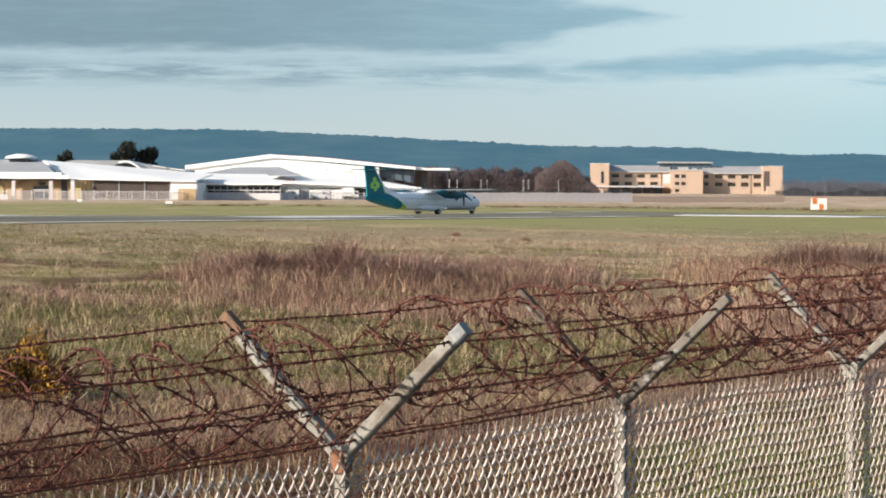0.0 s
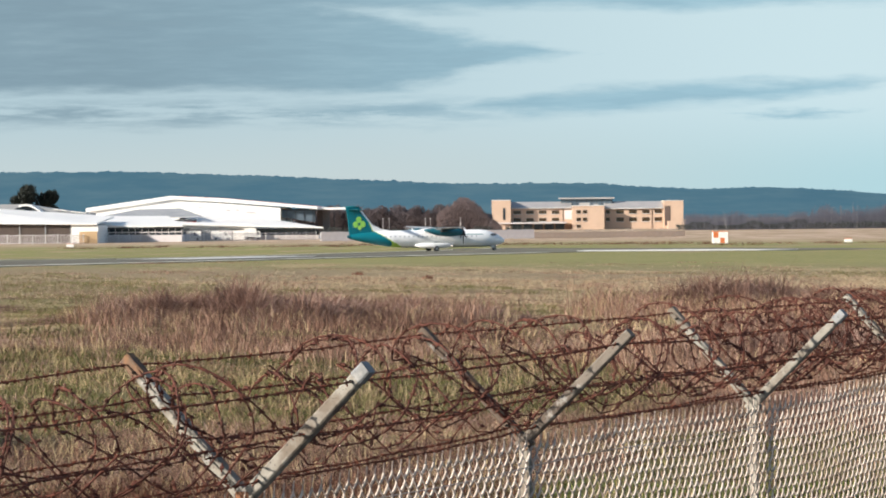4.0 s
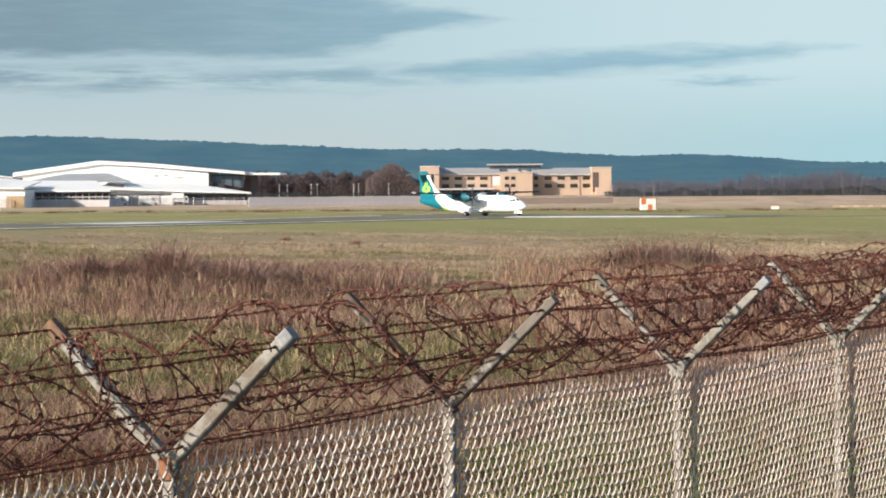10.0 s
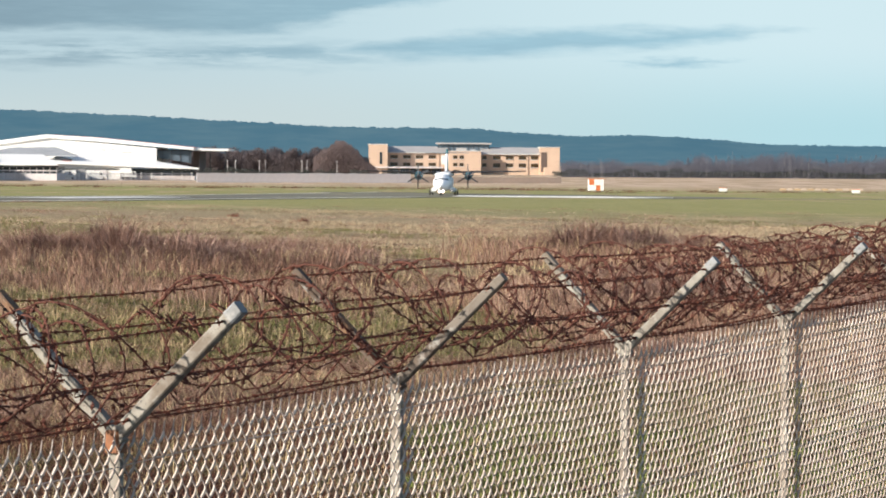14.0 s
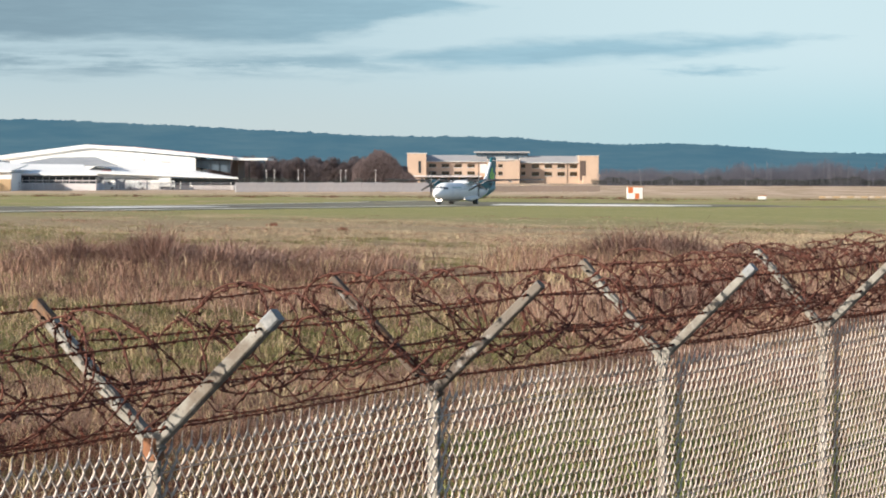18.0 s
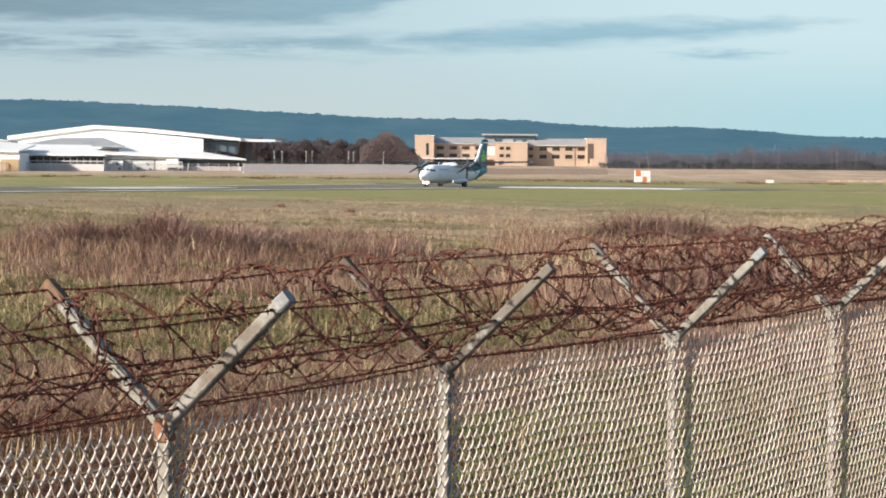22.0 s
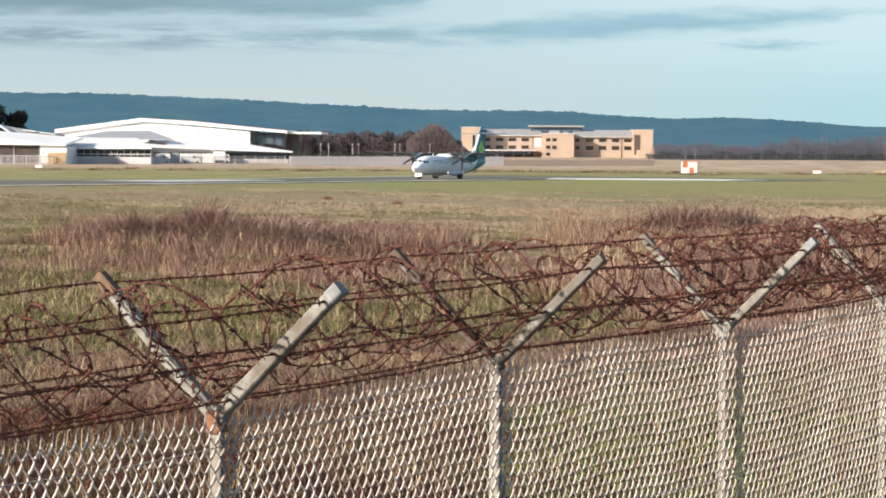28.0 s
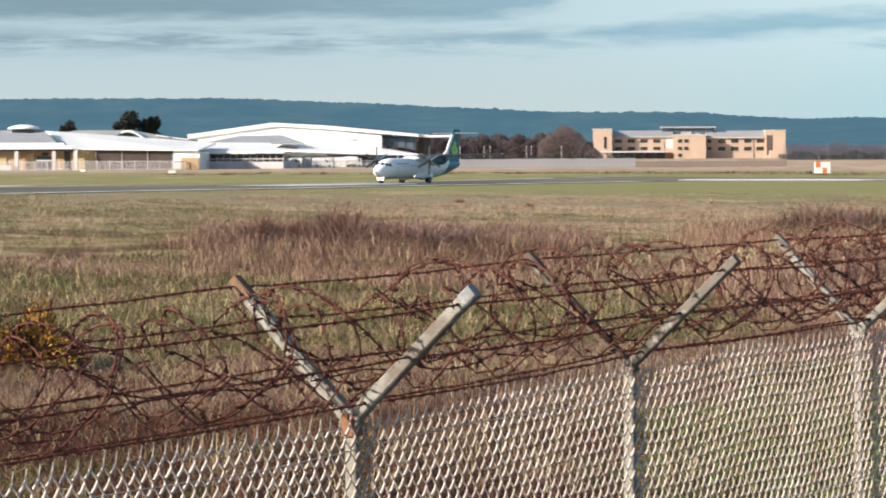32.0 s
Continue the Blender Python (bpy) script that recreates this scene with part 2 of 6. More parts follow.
GALVANISED = material("dull galvanised wire", (0.70, 0.60, 0.525), (0.38, 0.29, 0.225), 3.0, 0.60, 0.05, fine=60, amount=0.5)
ASPHALT = material("runway asphalt", (0.105, 0.100, 0.086), (0.225, 0.212, 0.155), 0.022, 0.9, fine=1.2, amount=0.5, spec=0.08)
WORN_TRACK = material("worn grey-brown track", (0.17, 0.15, 0.115), (0.23, 0.205, 0.15), 0.08, 0.95, fine=1.0, amount=0.5, spec=0.08)
PALE_CONCRETE = material("pale worn concrete", (0.72, 0.70, 0.66), (0.55, 0.54, 0.51), 0.15, 0.85, fine=1.5, amount=0.4)
PAINT_LINE = material("worn white line paint", (0.74, 0.69, 0.60), (0.46, 0.44, 0.37), 0.06, 0.8, fine=0.6, amount=0.5)
WHITE_SHEET = material("white sheet cladding", (0.88, 0.86, 0.82), (0.80, 0.77, 0.72), 0.12, 0.55, fine=2.0, amount=0.3)
WHITE_ROOF = material("off-white roof sheet", (0.88, 0.86, 0.82), (0.80, 0.78, 0.74), 0.10, 0.5, fine=1.5, amount=0.4)
GREY_ROOF = material("grey felt roof", (0.36, 0.37, 0.38), (0.28, 0.29, 0.30), 0.3, 0.8, fine=3.0)
DARK_STEEL = material("dark steel frame", (0.045, 0.045, 0.05), (0.03, 0.03, 0.03), 1.0, 0.5)
RED_BAND = material("red fascia", (0.30, 0.03, 0.025), None, 1.0, 0.5)
TAN_WALL = material("tan plaster wall", (0.52, 0.36, 0.20), (0.44, 0.30, 0.17), 0.25, 0.85, fine=3.0)
YELLOW_WALL = material("ochre painted wall", (0.60, 0.45, 0.20), (0.50, 0.37, 0.17), 0.3, 0.8, fine=3.0)
BUFF_BRICK = material("buff brick wall", (0.56, 0.405, 0.300), (0.48, 0.345, 0.255), 0.2, 0.85, fine=2.5, amount=0.45)
# Darker copy of the buff brick, with shade below the canopy in its colour.
BUFF_SHADE = material("buff brick in canopy shade", (0.34, 0.20, 0.12), (0.27, 0.16, 0.10), 0.2, 0.85, fine=2.5)
BARE_WALL = material("brown timber wall", (0.13, 0.09, 0.075), (0.09, 0.065, 0.055), 0.3, 0.8, fine=3.0)
BROWN_DOOR = material("brown ribbed hangar door", (0.125, 0.092, 0.075), (0.095, 0.070, 0.057), 0.4, 0.7, fine=4.0)
METAL_ROOF = material("blue-grey standing seam roof", (0.42, 0.40, 0.385), (0.35, 0.335, 0.325), 0.2, 0.55, 0.1, fine=2.0)
PALE_BOARD = material("pale weathered boarding", (0.60, 0.555, 0.545), (0.46, 0.42, 0.41), 0.2, 0.85, fine=2.0, island=0.22)
TAN_BOARD = material("pinkish tan boarding", (0.50, 0.385, 0.305), (0.40, 0.30, 0.235), 0.2, 0.85, fine=2.0, island=0.12)
DARK_GLASS = glass_material("dark window glass", (0.035, 0.045, 0.055))
# Brown pane colour carries the warm reflections in the office windows.
WARM_REFLECTION_GLASS = glass_material("window glass with warm reflection colour", (0.075, 0.045, 0.016))
TEAL_GLASS = glass_material("greenish curtain glass", (0.13, 0.17, 0.21))
BARE_TWIG = plant_material("bare winter twigs", [(0.126, 0.102, 0.106), (0.146, 0.118, 0.120), (0.168, 0.136, 0.134)], 0.05, 0.45)
CLUMP_TWIG = plant_material("pale brown winter twigs", [(0.165, 0.125, 0.122), (0.195, 0.150, 0.145), (0.225, 0.178, 0.168)], 0.05, 0.45)
BARK = material("grey-brown bark", (0.13, 0.10, 0.08), None, 2.0, 0.9)
PINE_LEAF = plant_material("dark pine needles", [(0.012, 0.016, 0.014), (0.020, 0.025, 0.020), (0.032, 0.036, 0.028)], 0.2, 0.1)


# ---------------------------------------------------------------- mesh helpers
def part(name, bm, mat, parent=None, label=""):
    me = bpy.data.meshes.new(name)
    bm.to_mesh(me)
    bm.free()
    ob = new(name, me)
    me.materials.append(mat)
    ob.parent = parent
    if label:
        tagged(ob, label)
    return ob


def raw(name, verts, faces, mat, parent=None, label="", smooth=False):
    me = bpy.data.meshes.new(name)
    me.from_pydata([tuple(v) for v in verts], [], [tuple(f) for f in faces])
    if smooth:
        me.polygons.foreach_set("use_smooth", [True] * len(me.polygons))
    me.update()
    ob = new(name, me)
    me.materials.append(mat)
    ob.parent = parent
    if label:
        tagged(ob, label)
    return ob


def quick(name, co, counts, mat, smooth=False):
    """A large mesh from arrays: co (n, 3); counts: number of corners of each face, whose corners follow one another in co's index list."""
    verts, index = co
    me = bpy.data.meshes.new(name)
    me.vertices.add(len(verts))
    me.vertices.foreach_set("co", np.asarray(verts, np.float32).ravel())
    me.loops.add(len(index))
    me.loops.foreach_set("vertex_index", np.asarray(index, np.int32))
    me.polygons.add(len(counts))
    starts = np.concatenate([[0], np.cumsum(counts)[:-1]])
    me.polygons.foreach_set("loop_start", starts.astype(np.int32))
    me.polygons.foreach_set("loop_total", np.asarray(counts, np.int32))
    me.update(calc_edges=True)
    me.validate()
    if smooth:
        me.polygons.foreach_set("use_smooth", [True] * len(me.polygons))
    ob = new(name, me)
    me.materials.append(mat)
    return ob


def box(bm, x0, x1, y0, y1, z0, z1, bevel=0.0):
    made = bmesh.ops.create_cube(bm, size=1.0, matrix=Matrix.LocRotScale(((x0 + x1) / 2, (y0 + y1) / 2, (z0 + z1) / 2), None, (abs(x1 - x0), abs(y1 - y0), abs(z1 - z0))))
    if bevel:
        edges = list({e for v in made["verts"] for e in v.link_edges})
        bmesh.ops.bevel(bm, geom=edges, offset=bevel, segments=1, affect="EDGES")
    return bm


def slab(name, x0, x1, y0, y1, z0, z1, mat, parent=None, label="", bevel=0.0):
    return part(name, box(bmesh.new(), x0, x1, y0, y1, z0, z1, bevel), mat, parent, label)


def prism(name, outline, y0, y1, mat, parent=None, label=""):
    """An outline in x and z, drawn out from y0 to y1."""
    n = len(outline)
    verts = [(x, y0, z) for x, z in outline] + [(x, y1, z) for x, z in outline]
    faces = [list(range(n)), list(range(2 * n - 1, n - 1, -1))]
    faces += [(i, i + n, (i + 1) % n + n, (i + 1) % n) for i in range(n)]
    ob = raw(name, verts, faces, mat, parent, label)
    bm = bmesh.new()
    bm.from_mesh(ob.data)
    bmesh.ops.recalc_face_normals(bm, faces=bm.faces)
    bm.to_mesh(ob.data)
    bm.free()
    return ob


def tube(points, radius, sides=5, twist=0.0):
    """Vertices and faces of a round bar along the points; radius one number or one for each point."""
    p = np.asarray(points, float)
    n = len(p)
    r = np.full(n, radius) if np.isscalar(radius) else np.asarray(radius, float)
    d = np.gradient(p, axis=0)
    d /= np.linalg.norm(d, axis=1)[:, None] + 1e-12
    ref = np.where(np.abs(d[:, 2:3]) < 0.9, np.array([[0, 0, 1.0]]), np.array([[1.0, 0, 0]]))
    u = np.cross(d, ref)
    u /= np.linalg.norm(u, axis=1)[:, None] + 1e-12
    v = np.cross(d, u)
    a = np.arange(sides) / sides * 2 * math.pi + twist
    ring = p[:, None] + r[:, None, None] * (np.cos(a)[None, :, None] * u[:, None] + np.sin(a)[None, :, None] * v[:, None])
    i, k = np.meshgrid(np.arange(n - 1), np.arange(sides), indexing="ij")
    k2 = (k + 1) % sides
    quads = np.stack([i * sides + k, i * sides + k2, (i + 1) * sides + k2, (i + 1) * sides + k], -1).reshape(-1, 4)
    return ring.reshape(-1, 3), quads


def join_tubes(list_of):
    verts, quads, base = [], [], 0
    for v, q in list_of:
        verts.append(v)
        quads.append(q + base)
        base += len(v)
    return np.concatenate(verts), np.concatenate(quads)


def tubes(name, list_of, mat, parent=None, label="", smooth=True):
    v, q = join_tubes(list_of)
    ob = quick(name, (v, q.ravel()), np.full(len(q), 4), mat, smooth)
    ob.parent = parent
    if label:
        tagged(ob, label)
    return ob


def lattice(seed, size=64):
    return np.random.RandomState(seed).rand(size, size)


def field(x, y, cell, seed=0):
    """Smooth random field, 0 to 1, with bumps about one cell wide."""
    g = lattice(seed)
    u, v = np.asarray(x, float) / cell + 1000.3, np.asarray(y, float) / cell + 1000.7
    i, j = np.floor(u).astype(int), np.floor(v).astype(int)
    a, b = u - i, v - j
    a, b = a * a * (3 - 2 * a), b * b * (3 - 2 * b)
    s = g.shape[0]
    return (g[i % s, j % s] * (1 - a) + g[(i + 1) % s, j % s] * a) * (1 - b) + (g[i % s, (j + 1) % s] * (1 - a) + g[(i + 1) % s, (j + 1) % s] * a) * b


ALONG = Vector((0.3827, 0.9239, 0)).normalized()   # runway direction
ACROSS = Vector((-ALONG.y, ALONG.x, 0))
NEAR_EDGE = Vector((-27.5, 347.2, 0))


def rise_at(s, w):
    """The runway climbs gently toward its far western part, and the land beside it with it."""
    up = np.clip(0.89 - 0.0062 * s, -0.45, 1.4)
    far_side = 1 - (1 - np.interp(s, [10, 80], [1.0, 0.25])) * np.clip((np.asarray(w) - 22) / 28, 0, 1)
    return up * far_side * np.interp(w, [-110, -8, 52, 130], [0.0, 1.0, 1.0, 0.0]) * np.interp(s, [-420, -200], [0.0, 1.0])


def land_rise(x, y):
    dx, dy = x - NEAR_EDGE.x, y - NEAR_EDGE.y
    return rise_at(dx * ALONG.x + dy * ALONG.y, dx * ACROSS.x + dy * ACROSS.y)


def ground_z(x, y):
    """Height of the land: a bank on which one stands by the fence, falling to the flat airfield."""
    r = np.hypot(x, y)
    s = np.interp(r, [0, 5, 11, 24, 45, 60], [4.35, 4.3, 2.6, 2.1, 0.25, 0.0])
    return s + (field(x, y, 9, 5) - 0.5) * 0.5 * np.interp(r, [0, 40, 60, 250, 300], [0.1, 0.3, 1, 0.8, 0.0]) + land_rise(x, y)


# ---------------------------------------------------------------- ground
def ground_material():
    mat = bpy.data.materials.new("winter grassland")
    mat.use_nodes = True
    g = Nodes(mat.node_tree)
    where = g.add("ShaderNodeTexCoord").outputs["Object"]
    x, y, z = g.parts(where)
    wide = g.noise(where, 0.02, 5)
    mid = g.noise(where, 0.12, 5)
    fine = g.noise(where, 1.6, 5, 0.65)
    strip = g.noise(g.xyz(g.m("MULTIPLY", x, 0.085), g.m("MULTIPLY", y, 0.032), 0.0), 1.0, 8, 0.68)
    yy = g.m("ADD", y, g.m("MULTIPLY", g.m("SUBTRACT", mid, 0.5), 40.0))
    green = g.mix(g.ramp(fine, 0.35, 0.65), (0.205, 0.212, 0.078), (0.30, 0.275, 0.115))
    straw = g.mix(g.ramp(fine, 0.35, 0.65), (0.44, 0.345, 0.20), (0.33, 0.25, 0.14))
    brown = g.mix(g.ramp(fine, 0.35, 0.65), (0.085, 0.045, 0.030), (0.15, 0.085, 0.055))
    olive = g.mix(g.ramp(fine, 0.3, 0.7), (0.19, 0.178, 0.080), (0.29, 0.25, 0.13))
    rough = g.mix(g.ramp(mid, 0.42, 0.58), brown, g.mix(g.ramp(wide, 0.45, 0.55), straw, olive))
    thatch = g.mix(g.ramp(fine, 0.35, 0.65), (0.335, 0.262, 0.162), (0.22, 0.166, 0.10))
    bank = g.mix(g.ramp(mid, 0.50, 0.60), (0.050, 0.022, 0.013), (0.095, 0.092, 0.034))
    rough = g.mix(g.ramp(yy, 84.0, 60.0), rough, bank)
    # Unseen near ground is made dark so less light bounces up at the fence.
    rough = g.mix(g.ramp(y, 44.0, 36.0), rough, g.mix(g.ramp(fine, 0.3, 0.7), (0.045, 0.040, 0.036), (0.070, 0.060, 0.050)))
    col = g.mix(g.ramp(yy, 175.0, 235.0), rough, thatch)
    mown = g.mix(g.ramp(g.m("ADD", g.m("MULTIPLY", strip, 0.6), g.m("MULTIPLY", mid, 0.4)), 0.47, 0.62), olive, straw)
    mown = g.mix(g.m("MULTIPLY", g.ramp(yy, 296.0, 335.0), 0.75), mown, green)
    col = g.mix(g.ramp(yy, 262.0, 300.0), col, mown)
    far_green = g.mix(g.ramp(strip, 0.45, 0.60), green, g.mix(g.ramp(mid, 0.42, 0.6), olive, straw))
    col = g.mix(g.ramp(y, 395.0, 450.0), col, far_green)
    heath = g.mix(g.ramp(strip, 0.43, 0.58), (0.50, 0.375, 0.275), (0.35, 0.262, 0.170))
    ys = g.m("ADD", y, g.m("MULTIPLY", g.m("SUBTRACT", strip, 0.5), 160.0))
    col = g.mix(g.ramp(ys, 575.0, 700.0), col, heath)
    b = g.add("ShaderNodeBsdfPrincipled")
    g.link(col, b.inputs["Base Color"])
    b.inputs["Roughness"].default_value = 0.95
    b.inputs["Specular IOR Level"].default_value = 0.1
    bn = g.add("ShaderNodeBump")
    bn.inputs["Strength"].default_value, bn.inputs["Distance"].default_value = 0.8, 0.25
    g.link(fine, bn.inputs["Height"])
    g.link(bn.outputs[0], b.inputs["Normal"])
    out = g.add("ShaderNodeOutputMaterial")
    g.link(b.outputs[0], out.inputs[0])
    return mat


def make_ground():
    radii = np.concatenate([np.linspace(0.5, 70, 60), np.geomspace(73, 4900, 130)])
    turns = 360
    a = np.arange(turns) / turns * 2 * math.pi
    x, y = radii[:, None] * np.sin(a), radii[:, None] * np.cos(a)
    verts = np.stack([x, y, ground_z(x, y)], -1).reshape(-1, 3)
    verts = np.concatenate([verts, [[0, 0, 4.35]]])
    i, k = np.meshgrid(np.arange(len(radii) - 1), np.arange(turns), indexing="ij")
    k2 = (k + 1) % turns
    q = np.stack([i * turns + k, (i + 1) * turns + k, (i + 1) * turns + k2, i * turns + k2], -1).reshape(-1, 4)
    centre = len(verts) - 1
    t = np.stack([np.arange(turns), (np.arange(turns) + 1) % turns, np.full(turns, centre)], -1)
    ob = quick("ground", (verts, np.concatenate([q.ravel(), t.ravel()])), np.concatenate([np.full(len(q), 4), np.full(len(t), 3)]), ground_material(), True)
    tagged(ob, "rough winter grassland around a flat airfield", "ground", kind="structure")


make_ground()

# ---------------------------------------------------------------- runway

def strip_of(name, s0, s1, w0, w1, z, mat, label, steps=12, parent=None):
    """A strip laid along the runway: s along it, w across it from its near edge."""
    verts, faces = [], []
    ws = [w0, (w0 + w1) / 2, w1]
    for i in range(steps + 1):
        s = s0 + (s1 - s0) * i / steps
        for w in ws:
            p = NEAR_EDGE + ALONG * s + ACROSS * w
            verts += [(p.x, p.y, z + rise_at(s, w)), (p.x, p.y, z + rise_at(s, w) - 0.25)]
    for i in range(steps):
        a, b = i * 6, i * 6 + 6
        faces += [(a, b, b + 2, a + 2), (a + 2, b + 2, b + 4, a + 4), (a, a + 1, b + 1, b), (a + 4, b + 4, b + 5, a + 5)]
    ob = raw(name, verts, [f[::-1] for f in faces], mat, parent)
    return tagged(ob, label, "runway", kind="structure")


strip_of("runway", -400, 184, 0, 46, 0.07, ASPHALT, "long dark asphalt runway with worn white edge lines", 80)
strip_of("runway_edge_line_1", -400, 93, 0.4, 2.9, 0.10, PAINT_LINE, "worn white painted line along the runway edge", 80)
strip_of("runway_edge_line_2", -400, 178, 43.0, 44.6, 0.10, PAINT_LINE, "worn white painted line along the runway edge", 80)


def pad(name, outline, z, mat, label):
    n = len(outline)
    verts = [(x, y, z + float(land_rise(x, y))) for x, y in outline] + [(x, y, z - 0.15) for x, y in outline]
    faces = [range(n)] + [(i, (i + 1) % n, (i + 1) % n + n, i + n) for i in range(n)]
    tagged(raw(name, verts, faces, mat), label, "pavement", kind="structure")


pad("turning_pad", [(-2, 450), (44, 447), (62, 466), (58, 492), (22, 520), (-10, 530)], 0.06, ASPHALT, "dark asphalt turning pad at the runway end")
pad("pavement_1", [(12, 455), (40, 452), (47, 462), (36, 476), (14, 473)], 0.13, PALE_CONCRETE, "pale concrete patch on the turning pad")
strip_of("pavement_2", 8, 44, 15, 25, 0.11, PALE_CONCRETE, "pale worn concrete patch on the runway", 12)
strip_of("pavement_3", -36, 0, 46.5, 52, 0.11, PALE_CONCRETE, "pale concrete shoulder by the runway", 12)
pad("taxiway", [(55, 459), (150, 473), (150, 477), (58, 465)], 0.045, WORN_TRACK, "narrow worn grey-brown track leaving the runway end")


# ---------------------------------------------------------------- far hills
def hill_material():
    mat = bpy.data.materials.new("hazy wooded hillside")
    mat.use_nodes = True
    g = Nodes(mat.node_tree)
    where = g.add("ShaderNodeTexCoord").outputs["Object"]
    n = g.noise(g.xyz(*[g.m("MULTIPLY", c, f) for c, f in zip(g.parts(where), (0.010, 0.003, 0.06))]), 1.0, 7, 0.66)
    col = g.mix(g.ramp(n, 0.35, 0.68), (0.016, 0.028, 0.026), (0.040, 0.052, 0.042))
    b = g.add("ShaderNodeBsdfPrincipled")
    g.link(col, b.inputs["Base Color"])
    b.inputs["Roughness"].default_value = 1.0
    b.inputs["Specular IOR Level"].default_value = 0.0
    # Blue haze of distance is added to the slopes as emission.
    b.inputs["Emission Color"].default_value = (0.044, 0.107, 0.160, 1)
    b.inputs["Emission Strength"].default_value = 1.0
    out = g.add("ShaderNodeOutputMaterial")
    g.link(b.outputs[0], out.inputs[0])
    return mat


def make_hills():
    known_x = [-2600, -1500, -780, -555, -480, -334, -187, -41, 105, 180, 264, 337, 411, 506, 595, 690, 1400, 2600]
    known_z = [80, 72, 66.5, 66, 66.0, 59.8, 52.8, 45.5, 45.5, 40.5, 35.2, 38.5, 34.6, 26.6, 25.0, 25.2, 28, 40]
    xs = np.concatenate([np.linspace(-2600, -900, 120, endpoint=False), np.linspace(-900, 800, 900), np.linspace(805, 2600, 120)])
    crest = np.interp(xs, known_x, known_z)
    k = np.ones(31) / 31
    crest = crest + 1.0
    crest = np.convolve(np.pad(crest, 15, mode="edge"), k, "valid")
    depth = np.array([0.0, 0.12, 0.25, 0.4, 0.55, 0.7, 0.8, 0.88, 0.94, 0.98, 1.0, 1.03, 1.2])
    rise = np.array([-0.08, 0.10, 0.22, 0.36, 0.50, 0.65, 0.76, 0.86, 0.93, 0.98, 1.0, 0.97, 0.6])
    verts = []
    for d, r in zip(depth, rise):
        y = 2950 + 850 * d + 0 * xs
        rough = (field(xs, y, 26, 3) - 0.5) * 2.2 * r + (field(xs, y, 120, 6) - 0.5) * 4 * (r < 0.95)
        if 0.99 < r < 1.001:
            rough = rough * 0.5 + (field(xs, y, 5, 4) - 0.5) * 1.2 + (field(xs, y, 2.4, 14) - 0.5) * 1.6 + np.maximum(0, field(xs, y, 11, 15) - 0.78) * 6.0
        z = crest * r * (y / 3800) + np.where(r > 0.05, rough * (0.35 + 0.65 * r), 0)
        verts.append(np.stack([xs * y / 3800, y, z], -1))
    n = len(xs)
    verts = np.concatenate(verts)
    i, j = np.meshgrid(np.arange(len(depth) - 1), np.arange(n - 1), indexing="ij")
    q = np.stack([i * n + j, i * n + j + 1, (i + 1) * n + j + 1, (i + 1) * n + j], -1).reshape(-1, 4)
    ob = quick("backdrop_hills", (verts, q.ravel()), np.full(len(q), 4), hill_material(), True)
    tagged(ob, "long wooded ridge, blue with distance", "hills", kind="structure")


make_hills()


# ---------------------------------------------------------------- buildings
def thing(name, x, y, z, label, category, group="", kind=""):
    ob = new(name)
    ob.location = (x, y, z)
    return tagged(ob, label, category, group, kind)


def window(parent, x0, x1, y, z0, z1, bars=1, frame_mat=None, pane_mat=None):
    """A window that stands a little proud of a wall that looks toward -y."""
    bm = bmesh.new()
    f = 0.14
    box(bm, x0, x1, y - 0.10, y - 0.004, z0, z0 + f)
    box(bm, x0, x1, y - 0.10, y - 0.004, z1 - f, z1)
    for i in range(bars + 2):
        c = x0 + f / 2 + (x1 - x0 - f) * i / (bars + 1)
        box(bm, c - f / 2, c + f / 2, y - 0.10, y - 0.004, z0 + f, z1 - f)
    w = part("window", bm, frame_mat or DARK_STEEL, parent)
    slab("pane", x0 + f, x1 - f, y - 0.05, y - 0.02, z0 + f, z1 - f, pane_mat or WARM_REFLECTION_GLASS, w)
    slab("sill", x0 - 0.15, x1 + 0.15, y - 0.22, y - 0.10, z0 - 0.14, z0 - 0.004, PALE_CONCRETE, w)
    return w


def roof_plane(name, corners, thick, mat, parent, label=""):
    """A four-cornered roof sheet with thickness."""
    c = [Vector(p) for p in corners]
    verts = c + [p - Vector((0, 0, thick)) for p in c]
    faces = [(0, 1, 2, 3), (7, 6, 5, 4)] + [(i, i + 4, (i + 1) % 4 + 4, (i + 1) % 4) for i in range(4)]
    ob = raw(name, verts, faces, mat, parent, label)
    bm = bmesh.new()
    bm.from_mesh(ob.data)
    bmesh.ops.recalc_face_normals(bm, faces=bm.faces)
    bm.to_mesh(ob.data)
    bm.free()
    return ob


